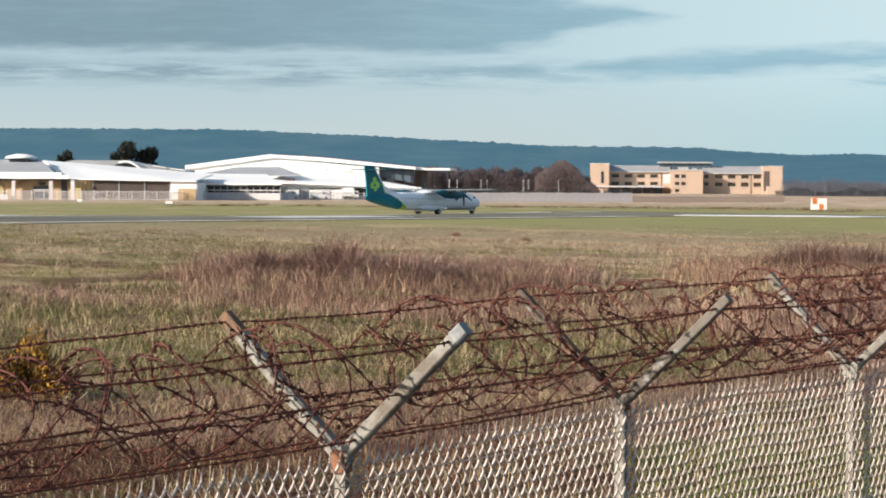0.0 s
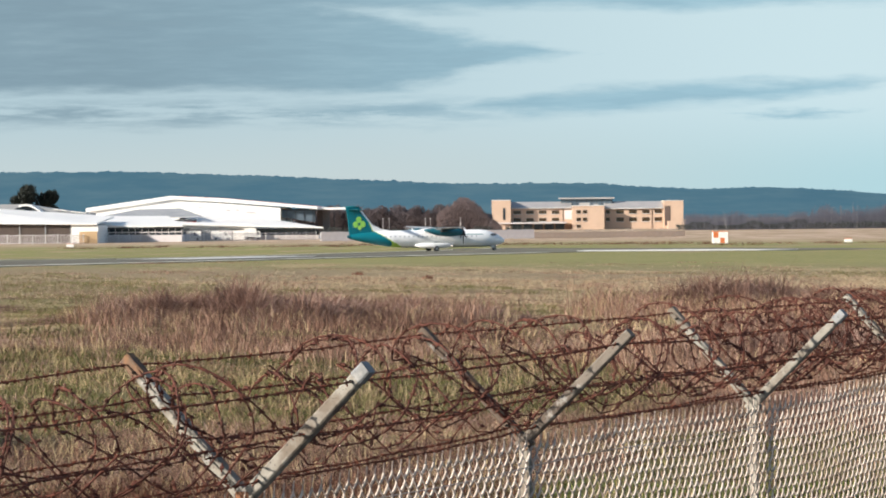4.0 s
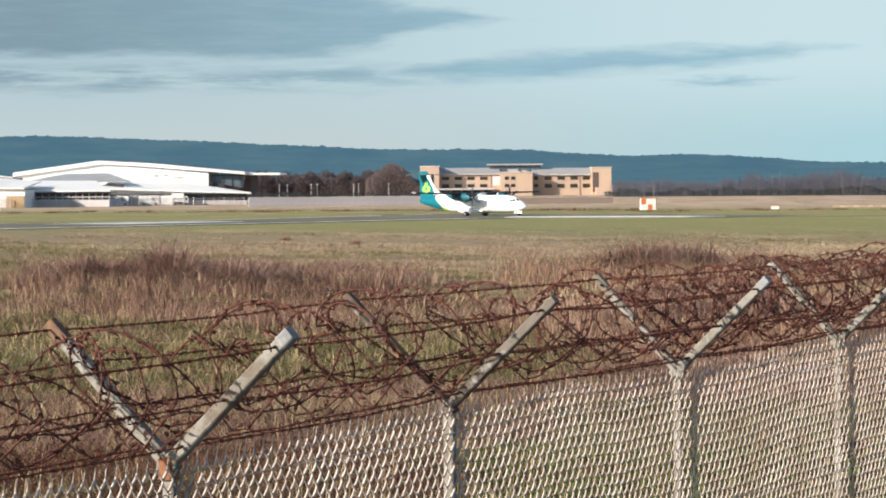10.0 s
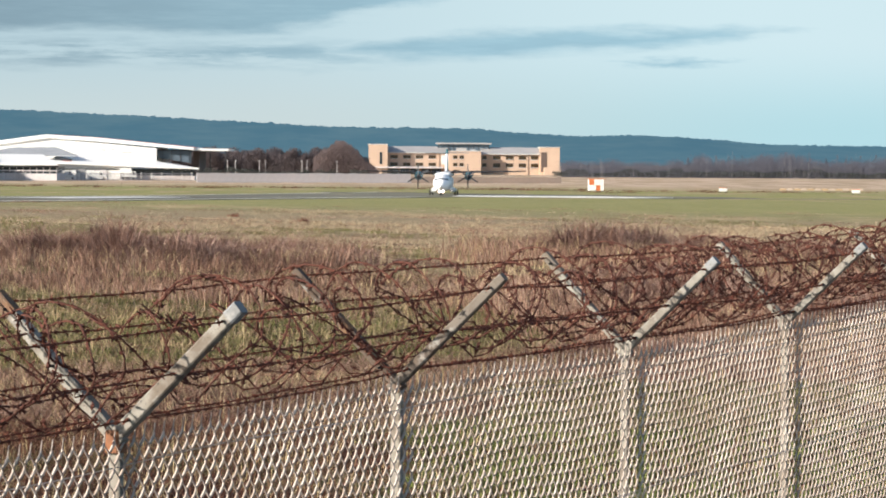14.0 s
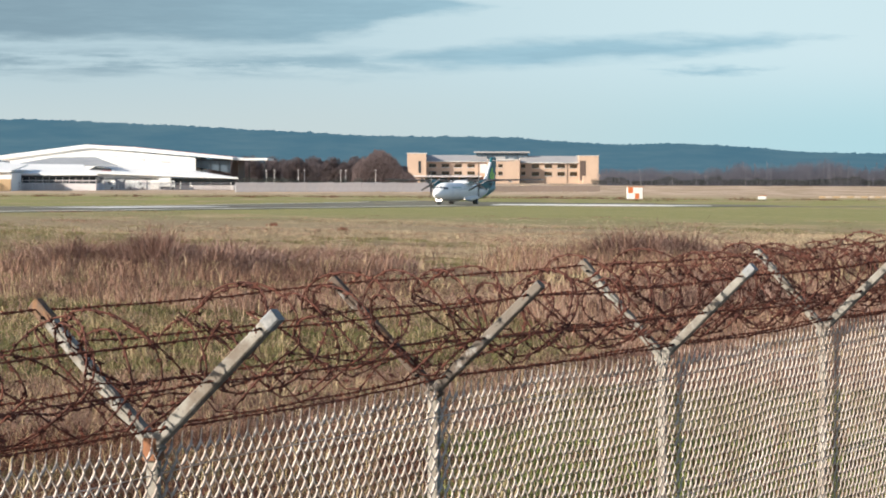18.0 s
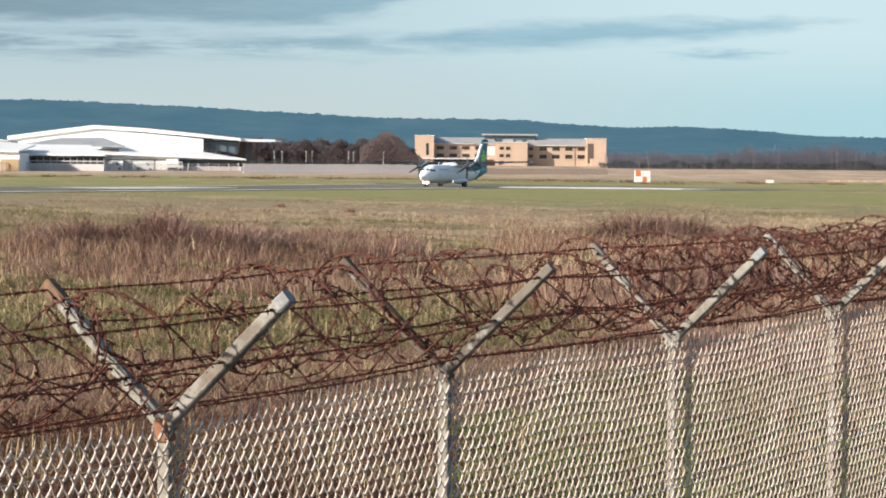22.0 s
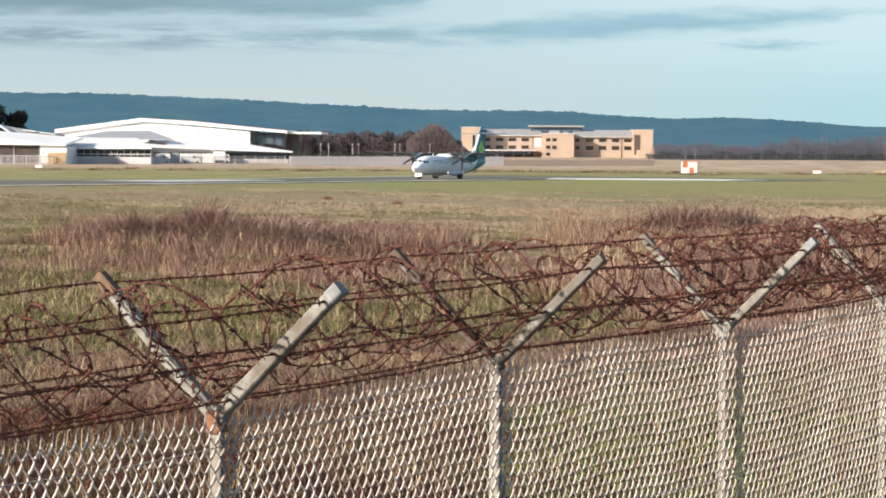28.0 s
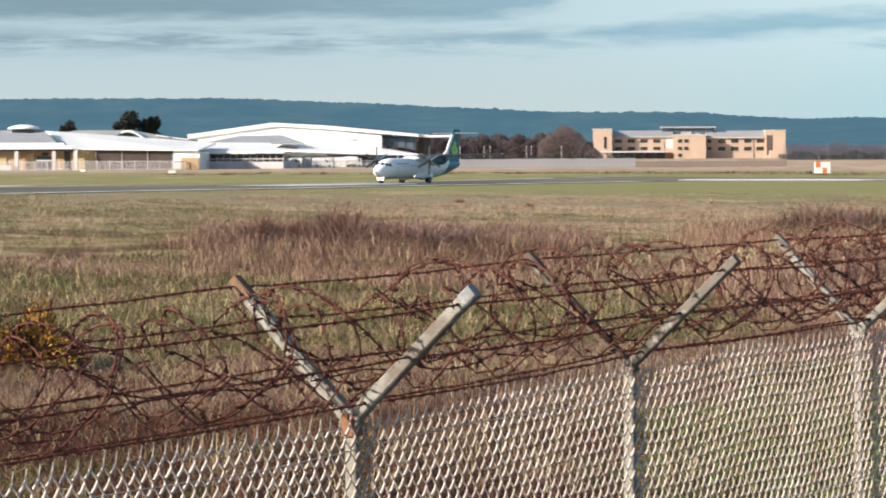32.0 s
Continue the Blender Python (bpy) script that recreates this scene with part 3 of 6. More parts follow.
def make_office_block():
    o = thing("office_building", 34.6, 1150, 0, "buff brick three-storey office block with a grey metal roof", "building")
    o.location = (0.55, 0, 0)
    o.scale = (0.987, 1, 1)
    slab("tower", -3.2, 4.3, 1144, 1164, 0, 11.5, BUFF_BRICK, o)
    slab("coping", -3.4, 4.5, 1143.8, 1164.2, 11.5, 11.75, PALE_CONCRETE, o)
    slab("wall", 4.3, 28.6, 1150, 1166, 0, 8.5, BUFF_BRICK, o)
    slab("wall", 28.6, 41.2, 1145, 1166, 0, 9.1, BUFF_BRICK, o)
    slab("coping", 28.4, 41.4, 1144.8, 1152, 9.1, 9.35, PALE_CONCRETE, o)
    slab("wall", 41.2, 64.8, 1151, 1166, 0, 8.1, BUFF_BRICK, o)
    slab("tower", 64.8, 72.6, 1149, 1164, 0, 10.8, BUFF_BRICK, o)
    slab("coping", 64.6, 72.8, 1148.8, 1164.2, 10.8, 11.0, PALE_CONCRETE, o)
    slab("side_wall", 66.2, 72.6, 1144, 1149, 0, 3.0, BUFF_BRICK, o)
    roof_plane("roof", [(4.4, 1149.4, 8.55), (28.5, 1149.4, 8.55), (28.5, 1158, 11.0), (4.4, 1158, 11.0)], 0.25, METAL_ROOF, o)
    roof_plane("roof", [(41.3, 1150.4, 8.15), (64.7, 1150.4, 8.15), (64.7, 1158, 10.8), (41.3, 1158, 10.8)], 0.25, METAL_ROOF, o)
    for x0, x1, y0, z0 in ((4.4, 28.5, 1149.4, 8.55), (41.3, 64.7, 1150.4, 8.15)):
        n = int((x1 - x0) / 2)
        for i in range(1, n):
            x = x0 + (x1 - x0) * i / n
            roof_plane("roof_seam", [(x - 0.05, y0, z0 + 0.06), (x + 0.05, y0, z0 + 0.06), (x + 0.05, 1158, z0 + 2.5), (x - 0.05, 1158, z0 + 2.5)], 0.05, METAL_ROOF, o)
        slab("gutter", x0, x1, y0 - 0.3, y0 - 0.004, z0 - 0.25, z0 - 0.02, PALE_CONCRETE, o)
    slab("penthouse", 24.4, 44.8, 1156, 1164, 9.0, 11.9, TEAL_GLASS, o, "glazed rooftop storey")
    slab("penthouse_roof", 23.6, 45.6, 1154.6, 1165, 11.9, 12.5, METAL_ROOF, o)
    for i in range(11):
        x = 24.6 + i * 2.0
        slab("mullion", x - 0.08, x + 0.08, 1155.9, 1155.996, 9.0, 11.9, DARK_STEEL, o)
    slab("roof_box", 31.5, 35.5, 1147, 1150, 9.35, 10.4, METAL_ROOF, o)
    slab("roof_box", 37.0, 39.0, 1147, 1150, 9.35, 10.0, GREY_ROOF, o)
    # Darker front stands for the shaded ground-floor recess.
    slab("recess_front", 4.3, 28.6, 1149.7, 1149.996, 0, 2.3, BUFF_SHADE, o)
    slab("canopy", -3.0, 26.2, 1143.2, 1149.6, 2.45, 2.95, PALE_BOARD, o, "pale flat entrance canopy")
    for i in range(7):
        slab("canopy_post", -2.4 + i * 4.6, -2.2 + i * 4.6, 1143.5, 1143.7, 0, 2.45, DARK_STEEL, o)
    for i in range(5):
        slab("shopfront", 5.2 + i * 4.2, 8.6 + i * 4.2, 1149.62, 1149.69, 0.1, 2.2, DARK_GLASS, o)
    for z0, z1 in ((6.15, 7.5), (3.25, 4.6)):
        for x in (5.4, 10.5, 15.5, 20.6):
            window(o, x, x + 2.9, 1150, z0, z1, 2)
        for x in (46.2, 51.3, 56.4, 61.3):
            window(o, x, x + 2.9, 1151, z0 - 0.15 - (z0 < 5) * 0.2, z1 - 0.1, 2)
        window(o, 42.0, 43.6, 1151, z0 - 0.15, z1 - 0.1, 1)
        for x in (30.2, 32.7):
            window(o, x, x + 1.7, 1145, z0, z1, 1)
    window(o, 30.2, 31.9, 1145, 0.6, 1.9, 1)
    # Dark glass stair window of the west tower.
    slab("tower_strip", 1.2, 2.2, 1143.9, 1143.996, 4.0, 8.6, DARK_GLASS, o)
    # Brown strip on the flush wall paints the shadow of a recess.
    slab("tower_strip", 65.2, 67.5, 1148.9, 1148.996, 1.2, 8.9, BARE_WALL, o, "dark strip for the recess shadow beside the tower")
    slab("recess_panel", 25.6, 28.5, 1149.9, 1149.996, 4.0, 7.6, PALE_BOARD, o)
    slab("downpipe", 24.9, 25.05, 1149.8, 1149.95, 2.9, 8.3, DARK_STEEL, o)
    slab("downpipe", 60.2, 60.35, 1150.8, 1150.95, 0, 7.9, DARK_STEEL, o)


def make_terminal():
    o = thing("terminal_building", 0, 0, 0, "low terminal with a grey hipped roof and a white roof lantern", "building")
    slab("rear_wall", -166, -126, 720, 750, 0, 5.2, TAN_WALL, o)
    roof_plane("roof", [(-172, 717.5, 6.75), (-133.4, 717.5, 6.75), (-140.3, 737, 9.95), (-172, 737, 9.95)], 0.3, GREY_ROOF, o)
    slab("fascia", -166, -129.6, 717.0, 717.496, 5.15, 6.05, WHITE_SHEET, o)
    slab("fascia", -166, -131.5, 717.2, 717.49, 6.1, 6.75, WHITE_ROOF, o)
    # Base is coloured dark to paint the shadow gap below the cap.
    lantern = slab("lantern_base", -147.6, -142.6, 733, 738, 9.4, 10.25, DARK_GLASS, o)
    v, f = [], []
    for k, (r, z) in enumerate(((4.1, 10.25), (4.15, 10.45), (3.6, 10.8), (2.6, 11.1), (1.2, 11.35), (0.3, 11.4))):
        v += [(-145.1 + r * math.cos(i * math.pi / 8), 735.5 + r * math.sin(i * math.pi / 8), z) for i in range(16)]
        if k:
            f += [(k * 16 - 16 + i, k * 16 - 16 + (i + 1) % 16, k * 16 + (i + 1) % 16, k * 16 + i) for i in range(16)]
    raw("lantern_cap", v, f + [list(range(16))[::-1], list(range(80, 96))], WHITE_ROOF, lantern, "white shallow domed cap", True)
    for x in (-152.5, -143.5, -134.2, -128.8):
        slab("column", x - 0.45, x + 0.45, 717.6, 718.5, 0, 5.15, PALE_BOARD, o)
    slab("soffit", -166, -129.6, 717.5, 719.99, 4.75, 5.15, DARK_STEEL, o)
    for x0, x1, z1, m in ((-150.8, -146.4, 3.4, YELLOW_WALL), (-142.4, -139.4, 4.2, TAN_WALL), (-138.9, -135.2, 3.4, DARK_GLASS), (-132.0, -130.6, 4.6, DARK_STEEL), (-129.9, -126.8, 4.8, YELLOW_WALL)):
        slab("front_panel", x0, x1, 719.7, 719.996, 0, z1, m, o)
    slab("glazing_bar", -138.9, -135.2, 719.6, 719.696, 2.3, 2.5, WHITE_SHEET, o)
    slab("low_wall", -166, -144.6, 716.6, 717, 0, 1.3, PALE_BOARD, o)
    slab("sign_board", -137.6, -135.9, 719.5, 719.6, 3.6, 4.3, DARK_STEEL, o)


def make_hangar():
    o = thing("hangar", 0, 0, 0, "low hangar with a wide white roof and brown sliding doors", "building")
    slab("body", -127.4, -105.0, 721, 745, 0, 4.9, TAN_WALL, o)
    roof_plane("roof", [(-130.5, 719.4, 5.35), (-98.5, 719.4, 4.9), (-98.0, 748, 6.6), (-142.0, 748, 9.9)], 0.35, WHITE_ROOF, o)
    for i in range(3):
        x0 = -124.1 + i * 6.37
        door = slab("sliding_door", x0 + 0.1, x0 + 6.2, 720.6, 720.996, 0.1, 4.7, BROWN_DOOR, o)
        for k in range(9):
            x = x0 + 0.5 + k * 0.66
            slab("rib", x, x + 0.12, 720.5, 720.596, 0.1, 4.7, BROWN_DOOR, door)
    for x in (-124.3, -117.75, -111.4, -105.1):
        slab("door_post", x - 0.12, x + 0.12, 720.3, 720.49, 0, 4.75, GREY_ROOF, o)
    slab("door_track", -124.5, -104.9, 720.1, 720.6, 4.75, 4.95, DARK_STEEL, o)
    slab("yellow_panel", -129.6, -125.0, 720.7, 720.996, 0, 4.8, YELLOW_WALL, o)
    prism("side_block", [(-104.9, 0), (-104.9, 4.9), (-98.4, 4.35), (-98.4, 0)], 720.2, 738, WHITE_SHEET, o)
    slab("brick_pier", -103.0, -98.6, 719.9, 720.19, 0, 2.9, TAN_WALL, o)
    # low arched roof and flat roofs behind
    pts = [(-126.2 + 7.8 * t, 7.3 + 2.35 * math.sin(math.pi * (0.10 + 0.86 * t)) ** 0.9) for t in [i / 12 for i in range(13)]]
    prism("arched_gable", pts + [(-118.4, 6), (-126.2, 6)], 760, 764, DARK_GLASS, o, "dark glazed arch")
    prism("arch_edge", [(x, z + 0.35) for x, z in pts[3:]] + [(x, z - 0.20) for x, z in pts[:2:-1]], 759.0, 764.5, WHITE_SHEET, o, "white arched roof edge")
    prism("rear_roof", [(-139, 6.5), (-139, 9.7), (-137.5, 10.0), (-124, 10.0), (-119.8, 9.2), (-112.5, 8.1), (-106.8, 7.4), (-106.8, 6.5)], 765, 778, GREY_ROOF, o, "grey stepped roof behind")
    prism("roof_light", [(-116.0, 8.75), (-112.6, 8.25), (-112.6, 8.0), (-116.0, 8.5)], 764.5, 764.99, WHITE_SHEET, o)
    prism("roof_light", [(-111.5, 8.1), (-107.6, 7.6), (-107.6, 7.35), (-111.5, 7.85)], 764.5, 764.99, WHITE_SHEET, o)


def make_workshop():
    o = thing("workshop", 0, 0, 0, "white-roofed workshop with a dark window band", "building")
    slab("wall", -100.2, -80.0, 741, 760, 0, 1.75, PALE_BOARD, o)
    slab("window_band", -100.2, -80.0, 741.15, 760, 1.75, 3.5, DARK_GLASS, o, "dark strip of windows")
    for i in range(13):
        x = -100.2 + i * 1.68
        slab("mullion", x - 0.07, x + 0.07, 741.0, 741.14, 1.8, 3.3, PALE_BOARD, o)
    slab("lower_rail", -100.2, -80.0, 741.0, 741.14, 2.35, 2.6, PALE_BOARD, o)
    slab("eave", -100.6, -79.6, 740.2, 741, 3.3, 3.75, DARK_STEEL, o)
    roof_plane("roof", [(-101.5, 739.6, 4.3), (-79.6, 739.6, 4.1), (-86.5, 768, 6.6), (-108.5, 768, 6.75)], 0.3, WHITE_ROOF, o)


def make_hall():
    o = thing("exhibition_hall", 0, 0, 0, "large white hall with a shallow gabled roof", "building")
    prism("front_wall", [(-112.0, 0), (-112.0, 8.0), (-88.6, 11.2), (-59.5, 8.6), (-59.5, 0)], 802, 846, WHITE_SHEET, o)
    prism("roof", [(-112.8, 7.8), (-112.8, 8.9), (-89.4, 12.05), (-76, 11.3), (-49.4, 8.75), (-49.4, 8.05), (-76, 10.25), (-88.6, 11.1)], 801.3, 848, WHITE_ROOF, o)
    prism("roof_trim", [(-89.4, 12.06), (-76, 11.31), (-49.4, 8.76), (-49.4, 8.85), (-76, 11.4), (-89.4, 12.14)], 820, 821, RED_BAND, o)
    prism("glazed_front", [(-59.3, 5.9), (-59.3, 8.0), (-50.2, 7.9), (-50.2, 4.5)], 804, 806, TEAL_GLASS, o, "dark glazed front")
    slab("glazing_head", -59.4, -49.8, 803.4, 804, 7.75, 8.15, DARK_STEEL, o)
    for i in range(4):
        x = -58.0 + i * 2.4
        slab("mullion", x - 0.06, x + 0.06, 803.8, 803.996, 4.8, 7.8, DARK_STEEL, o)
    slab("side_wall", -50.1, -48.6, 812, 846, 0, 7.9, BARE_WALL, o)
    for x in (-45.4, -41.2):
        slab("canopy_column", x - 0.15, x + 0.15, 811, 811.3, 0, 7.9, DARK_STEEL, o)
    slab("side_roof", -50.2, -40.4, 810, 848, 7.9, 8.5, WHITE_ROOF, o)
    for x0, x1, z0, z1 in ((-74.6, -73.5, 7.75, 8.3), (-71.9, -71.0, 7.85, 8.4), (-69.0, -66.4, 7.2, 7.6), (-82.0, -80.6, 8.6, 9.0)):
        slab("vent", x0, x1, 801.8, 801.996, z0, z1, PALE_BOARD, o)
    # annexes before the gable
    a = slab("annex_wall", -107.0, -80.5, 782, 801, 0, 5.4, WHITE_SHEET, o)
    roof_plane("annex_roof", [(-107.5, 780.5, 6.4), (-78.6, 780.5, 6.4), (-86.1, 796, 8.6), (-97.7, 796, 8.5)], 0.3, GREY_ROOF, o, "grey pitched roof")
    slab("red_fascia", -91.2, -80.4, 780.0, 780.49, 4.5, 5.0, RED_BAND, o)
    # Dark slab standing in for the shadow under the annex roof.
    slab("eave_shadow_strip", -93.5, -80.4, 780.6, 781.99, 4.45, 5.5, DARK_STEEL, o)
    roof_plane("wedge_roof", [(-86.5, 774, 4.55), (-46.2, 774, 3.25), (-66, 800, 6.0), (-84.5, 800, 7.2)], 0.35, WHITE_ROOF, o, "white sloping annex roof")
    slab("annex_front", -84.5, -65.2, 775.5, 790, 0, 4.2, WHITE_SHEET, o)
    slab("annex_gate", -66.0, -64.0, 775.2, 775.49, 0, 3.4, WHITE_SHEET, o)
    slab("dark_front", -64.9, -47.6, 776.5, 790, 1.2, 3.0, DARK_GLASS, o)
    slab("dark_front_base", -64.9, -47.6, 776.3, 790, 0, 1.2, PALE_BOARD, o)
    slab("front_door", -74.0, -70.5, 775.3, 775.496, 0, 2.6, PALE_BOARD, o)
    slab("front_sill", -82.0, -66.5, 775.2, 775.496, 2.7, 2.9, DARK_STEEL, o)


make_office_block()
make_terminal()
make_hangar()
make_workshop()
make_hall()


def make_hoarding(name, x0, y0, x1, y1, h, panels, mat, label):
    o = thing(name, 0, 0, 0, label, "fence")
    a, b = Vector((x0, y0, 0)), Vector((x1, y1, 0))
    turn = math.degrees(math.atan2(y1 - y0, x1 - x0))
    step = (b - a).length / panels
    board = box(bmesh.new(), 0.012, step - 0.012, -0.04, 0.04, 0.05, h)
    me = bpy.data.meshes.new("board")
    board.to_mesh(me)
    board.free()
    me.materials.append(mat)
    bm = box(bmesh.new(), -0.08, 0.08, 0.05, 0.2, 0, h - 0.05)
    pm = bpy.data.meshes.new("post")
    bm.to_mesh(pm)
    bm.free()
    pm.materials.append(PALE_CONCRETE)
    rng = random.Random(7)
    for i in range(panels):
        p = a.lerp(b, i / panels)
        ob = new("board", me)
        ob.parent = o
        ob.matrix_basis = pose(p.x, p.y, rng.uniform(-0.06, 0.06), 0, 0, turn)
        ob = new("post", pm)
        ob.parent = o
        ob.matrix_basis = pose(p.x, p.y, 0, 0, 0, turn)
    return o


make_hoarding("hoarding", -43.1, 712, 8.9, 733.2, 2.3, 31, PALE_BOARD, "pale weathered hoarding along the far side of the airfield")
make_hoarding("hoarding", 8.9, 733.2, 47.5, 749, 1.5, 23, TAN_BOARD, "low pinkish tan hoarding before the office block")


def make_pale_fence(x0, y0, x1, y1, h, bays, label):
    """Open fence: posts, two rails and thin upright bars that one sees through."""
    o = thing("security_fence", 0, 0, 0, label, "fence", "open fences before the airport buildings")
    a, b = Vector((x0, y0, 0)), Vector((x1, y1, 0))
    along = (b - a).normalized()
    turn = math.degrees(math.atan2(along.y, along.x))
    for i in range(bays + 1):
        p = a.lerp(b, i / bays)
        slab("post", -0.07, 0.07, -0.07, 0.07, 0, h + 0.1, PALE_CONCRETE, o).matrix_basis = pose(p.x, p.y, 0, 0, 0, turn)
    n = int((b - a).length / 0.13)
    rng = random.Random(n)
    verts, faces = [], []
    for i in range(n):
        p, w = a + along * (i * 0.13), along * 0.024
        z1 = h + rng.uniform(-0.1, 0.05)
        k = len(verts)
        verts += [p - w, p + w, p + w + Vector((0, 0, z1)), p - w + Vector((0, 0, z1))]
        faces.append((k, k + 1, k + 2, k + 3))
    m = raw("bar", verts, faces, PALE_BOARD, o, "close pale upright bars")
    tagged(m, kind="stuff")
    for z in (0.25, h - 0.2):
        slab("rail", 0, (b - a).length, 0.02, 0.07, z - 0.05, z + 0.05, PALE_BOARD, o).matrix_basis = pose(a.x, a.y, 0, 0, 0, turn)


make_pale_fence(-165, 709, -104, 712, 2.3, 20, "pale open security fence before the hangar doors")
make_pale_fence(-103.8, 712.4, -98, 733, 2.2, 6, "pale open security fence before the white side block")
make_pale_fence(-97.8, 733.5, -48, 772, 2.0, 20, "pale open security fence before the workshop and hall")


POLE_PAINT = material("pale galvanised pole", (0.52, 0.49, 0.48), (0.42, 0.40, 0.39), 0.5, 0.7)


def make_lamp_post(x, y, h):
    o = thing("lamp_post", x, y, 0, "slim grey lamp post beside the hoarding", "lamp post", "lamp posts along the far fence")
    v, q = tube([(0, 0, 0), (0, 0, h * 0.5), (0, 0, h)], [0.12, 0.10, 0.085], 8)
    raw("pole", v, q, POLE_PAINT, o, smooth=True)
    slab("head", -0.24, 0.24, -0.2, 0.2, h, h + 0.25, POLE_PAINT, o, bevel=0.05)
    return o


post = make_lamp_post(-43.5, 868, 5.0)
for x, y in ((-41.2, 869), (-34.6, 880), (-32.8, 881), (-22.5, 905), (-21.0, 906), (-12.0, 925), (-47.5, 850), (-49.6, 851)):
    copy_thing(post, pose(x, y, 0))


# ---------------------------------------------------------------- airfield furniture
ORANGE = material("faded orange marker paint", (0.62, 0.17, 0.05), (0.50, 0.14, 0.05), 1.5, 0.7)
PALE_ORANGE = material("bleached orange plastic", (0.56, 0.44, 0.34), (0.48, 0.37, 0.28), 1.5, 0.7)
MARKER_WHITE = material("white marker paint", (0.80, 0.79, 0.75), (0.68, 0.67, 0.63), 1.2, 0.7)


def make_cabin():
    o = thing("equipment_cabin", 42.3, 562, 0, "orange and white chequered airfield equipment cabin", "cabin")
    slab("body", -1.45, 1.45, -1.0, 1.4, 0.15, 2.35, MARKER_WHITE, o, bevel=0.03)
    for x0, x1, z0, z1, m in ((-1.4, -0.45, 1.25, 2.3, ORANGE), (-0.4, 0.75, 1.25, 2.3, MARKER_WHITE), (-1.4, -0.1, 0.2, 1.2, MARKER_WHITE), (-0.05, 0.75, 0.2, 1.2, ORANGE), (0.8, 1.4, 0.2, 2.3, MARKER_WHITE)):
        slab("panel", x0, x1, -1.06, -1.004, z0, z1, m, o)
    slab("side_panel", 1.454, 1.52, -0.9, 1.3, 0.2, 2.3, ORANGE, o)
    slab("roof", -1.55, 1.55, -1.12, 1.5, 2.35, 2.45, ORANGE, o)
    for x in (-1.2, 1.2):
        slab("skid", x - 0.1, x + 0.1, -0.9, 1.3, 0, 0.15, DARK_STEEL, o)


def make_marker(x, y, w):
    o = thing("marker_board", x, y, 0, "small white airfield marker board on the grass", "marker", "airfield marker boards")
    slab("board", -w / 2, w / 2, -0.25, 0.25, 0.25, 0.85, MARKER_WHITE, o, bevel=0.03)
    slab("cap", -w / 2, w / 2, -0.27, 0.27, 0.854, 0.95, ORANGE, o)
    for s in (-1, 1):
        slab("foot", s * w * 0.35 - 0.06, s * w * 0.35 + 0.06, -0.2, 0.2, 0, 0.25, DARK_STEEL, o)


make_cabin()
make_marker(65.5, 552, 1.5)
make_marker(88.0, 536, 1.5)
make_marker(-113.2, 640, 1.1)
make_marker(-87.7, 600, 1.5)


def make_block(x, y, mat):
    o = thing("barrier_block", x, y, 0, "low faded pink and tan barrier block on the grass", "barrier", "row of barrier blocks")
    prism("body", [(-0.7, 0.0), (-0.7, 0.15), (-0.5, 0.36), (0.5, 0.36), (0.7, 0.15), (0.7, 0.0)], -0.2, 0.2, mat, o)
    slab("cap", -0.45, 0.45, -0.15, 0.15, 0.364, 0.42, PALE_ORANGE, o)


for i in range(12):
    make_block(84.0 + i * 1.50, 604 + i * 0.3, PALE_ORANGE if i % 2 else TAN_WALL)


def make_van(x, y, label):
    o = thing("van", x, y, 0, label, "van")
    prism("body", [(-2.6, 0.45), (2.5, 0.45), (2.6, 1.1), (1.7, 1.35), (1.1, 2.25), (-2.6, 2.35)], -0.95, 0.95, MARKER_WHITE, o)
    prism("side_window", [(0.5, 1.35), (1.45, 1.35), (1.0, 2.05), (0.5, 2.05)], -0.97, -0.952, DARK_GLASS, o)
    for wx in (-1.6, 1.6):
        v, q = tube([(wx, -0.97, 0.36), (wx, -0.7, 0.36)], 0.36, 12)
        raw("wheel", v, q.tolist() + [list(range(12))[::-1], list(range(12, 24))], DARK_STEEL, o)


def make_box_truck(x, y):
    o = thing("box_truck", x, y, 0, "white box truck parked before the hall", "truck")
    slab("box_body", -2.1, 1.0, -1.1, 1.1, 0.8, 3.15, MARKER_WHITE, o, bevel=0.05)
    prism("cab", [(1.04, 0.5), (2.2, 0.5), (2.2, 1.4), (1.95, 2.3), (1.04, 2.35)], -1.0, 1.0, MARKER_WHITE, o)
    prism("side_window", [(1.25, 1.4), (2.0, 1.4), (1.85, 2.1), (1.25, 2.1)], -1.02, -1.002, DARK_GLASS, o)
    slab("chassis", -2.1, 2.1, -0.5, 0.5, 0.5, 0.79, DARK_STEEL, o)
    for wx in (-1.3, 1.55):
        v, q = tube([(wx, -1.0, 0.42), (wx, -0.7, 0.42)], 0.42, 12)
        raw("wheel", v, q.tolist() + [list(range(12))[::-1], list(range(12, 24))], DARK_STEEL, o)


def make_container(x, y):
    o = thing("storage_container", x, y, 0, "pale blue-grey storage container beside parked vans", "container")
    slab("body", -1.2, 1.2, -1.2, 1.2, 0.1, 2.7, METAL_ROOF, o, bevel=0.04)
    for i in range(8):
        slab("rib", -1.1 + i * 0.3, -1.0 + i * 0.3, -1.24, -1.204, 0.2, 2.6, METAL_ROOF, o)


make_box_truck(-64.9, 774)
make_container(-76.9, 771)
make_van(-80.6, 771, "white delivery van parked before the hall")
make_van(-72.6, 771, "white panel van parked before the hall")


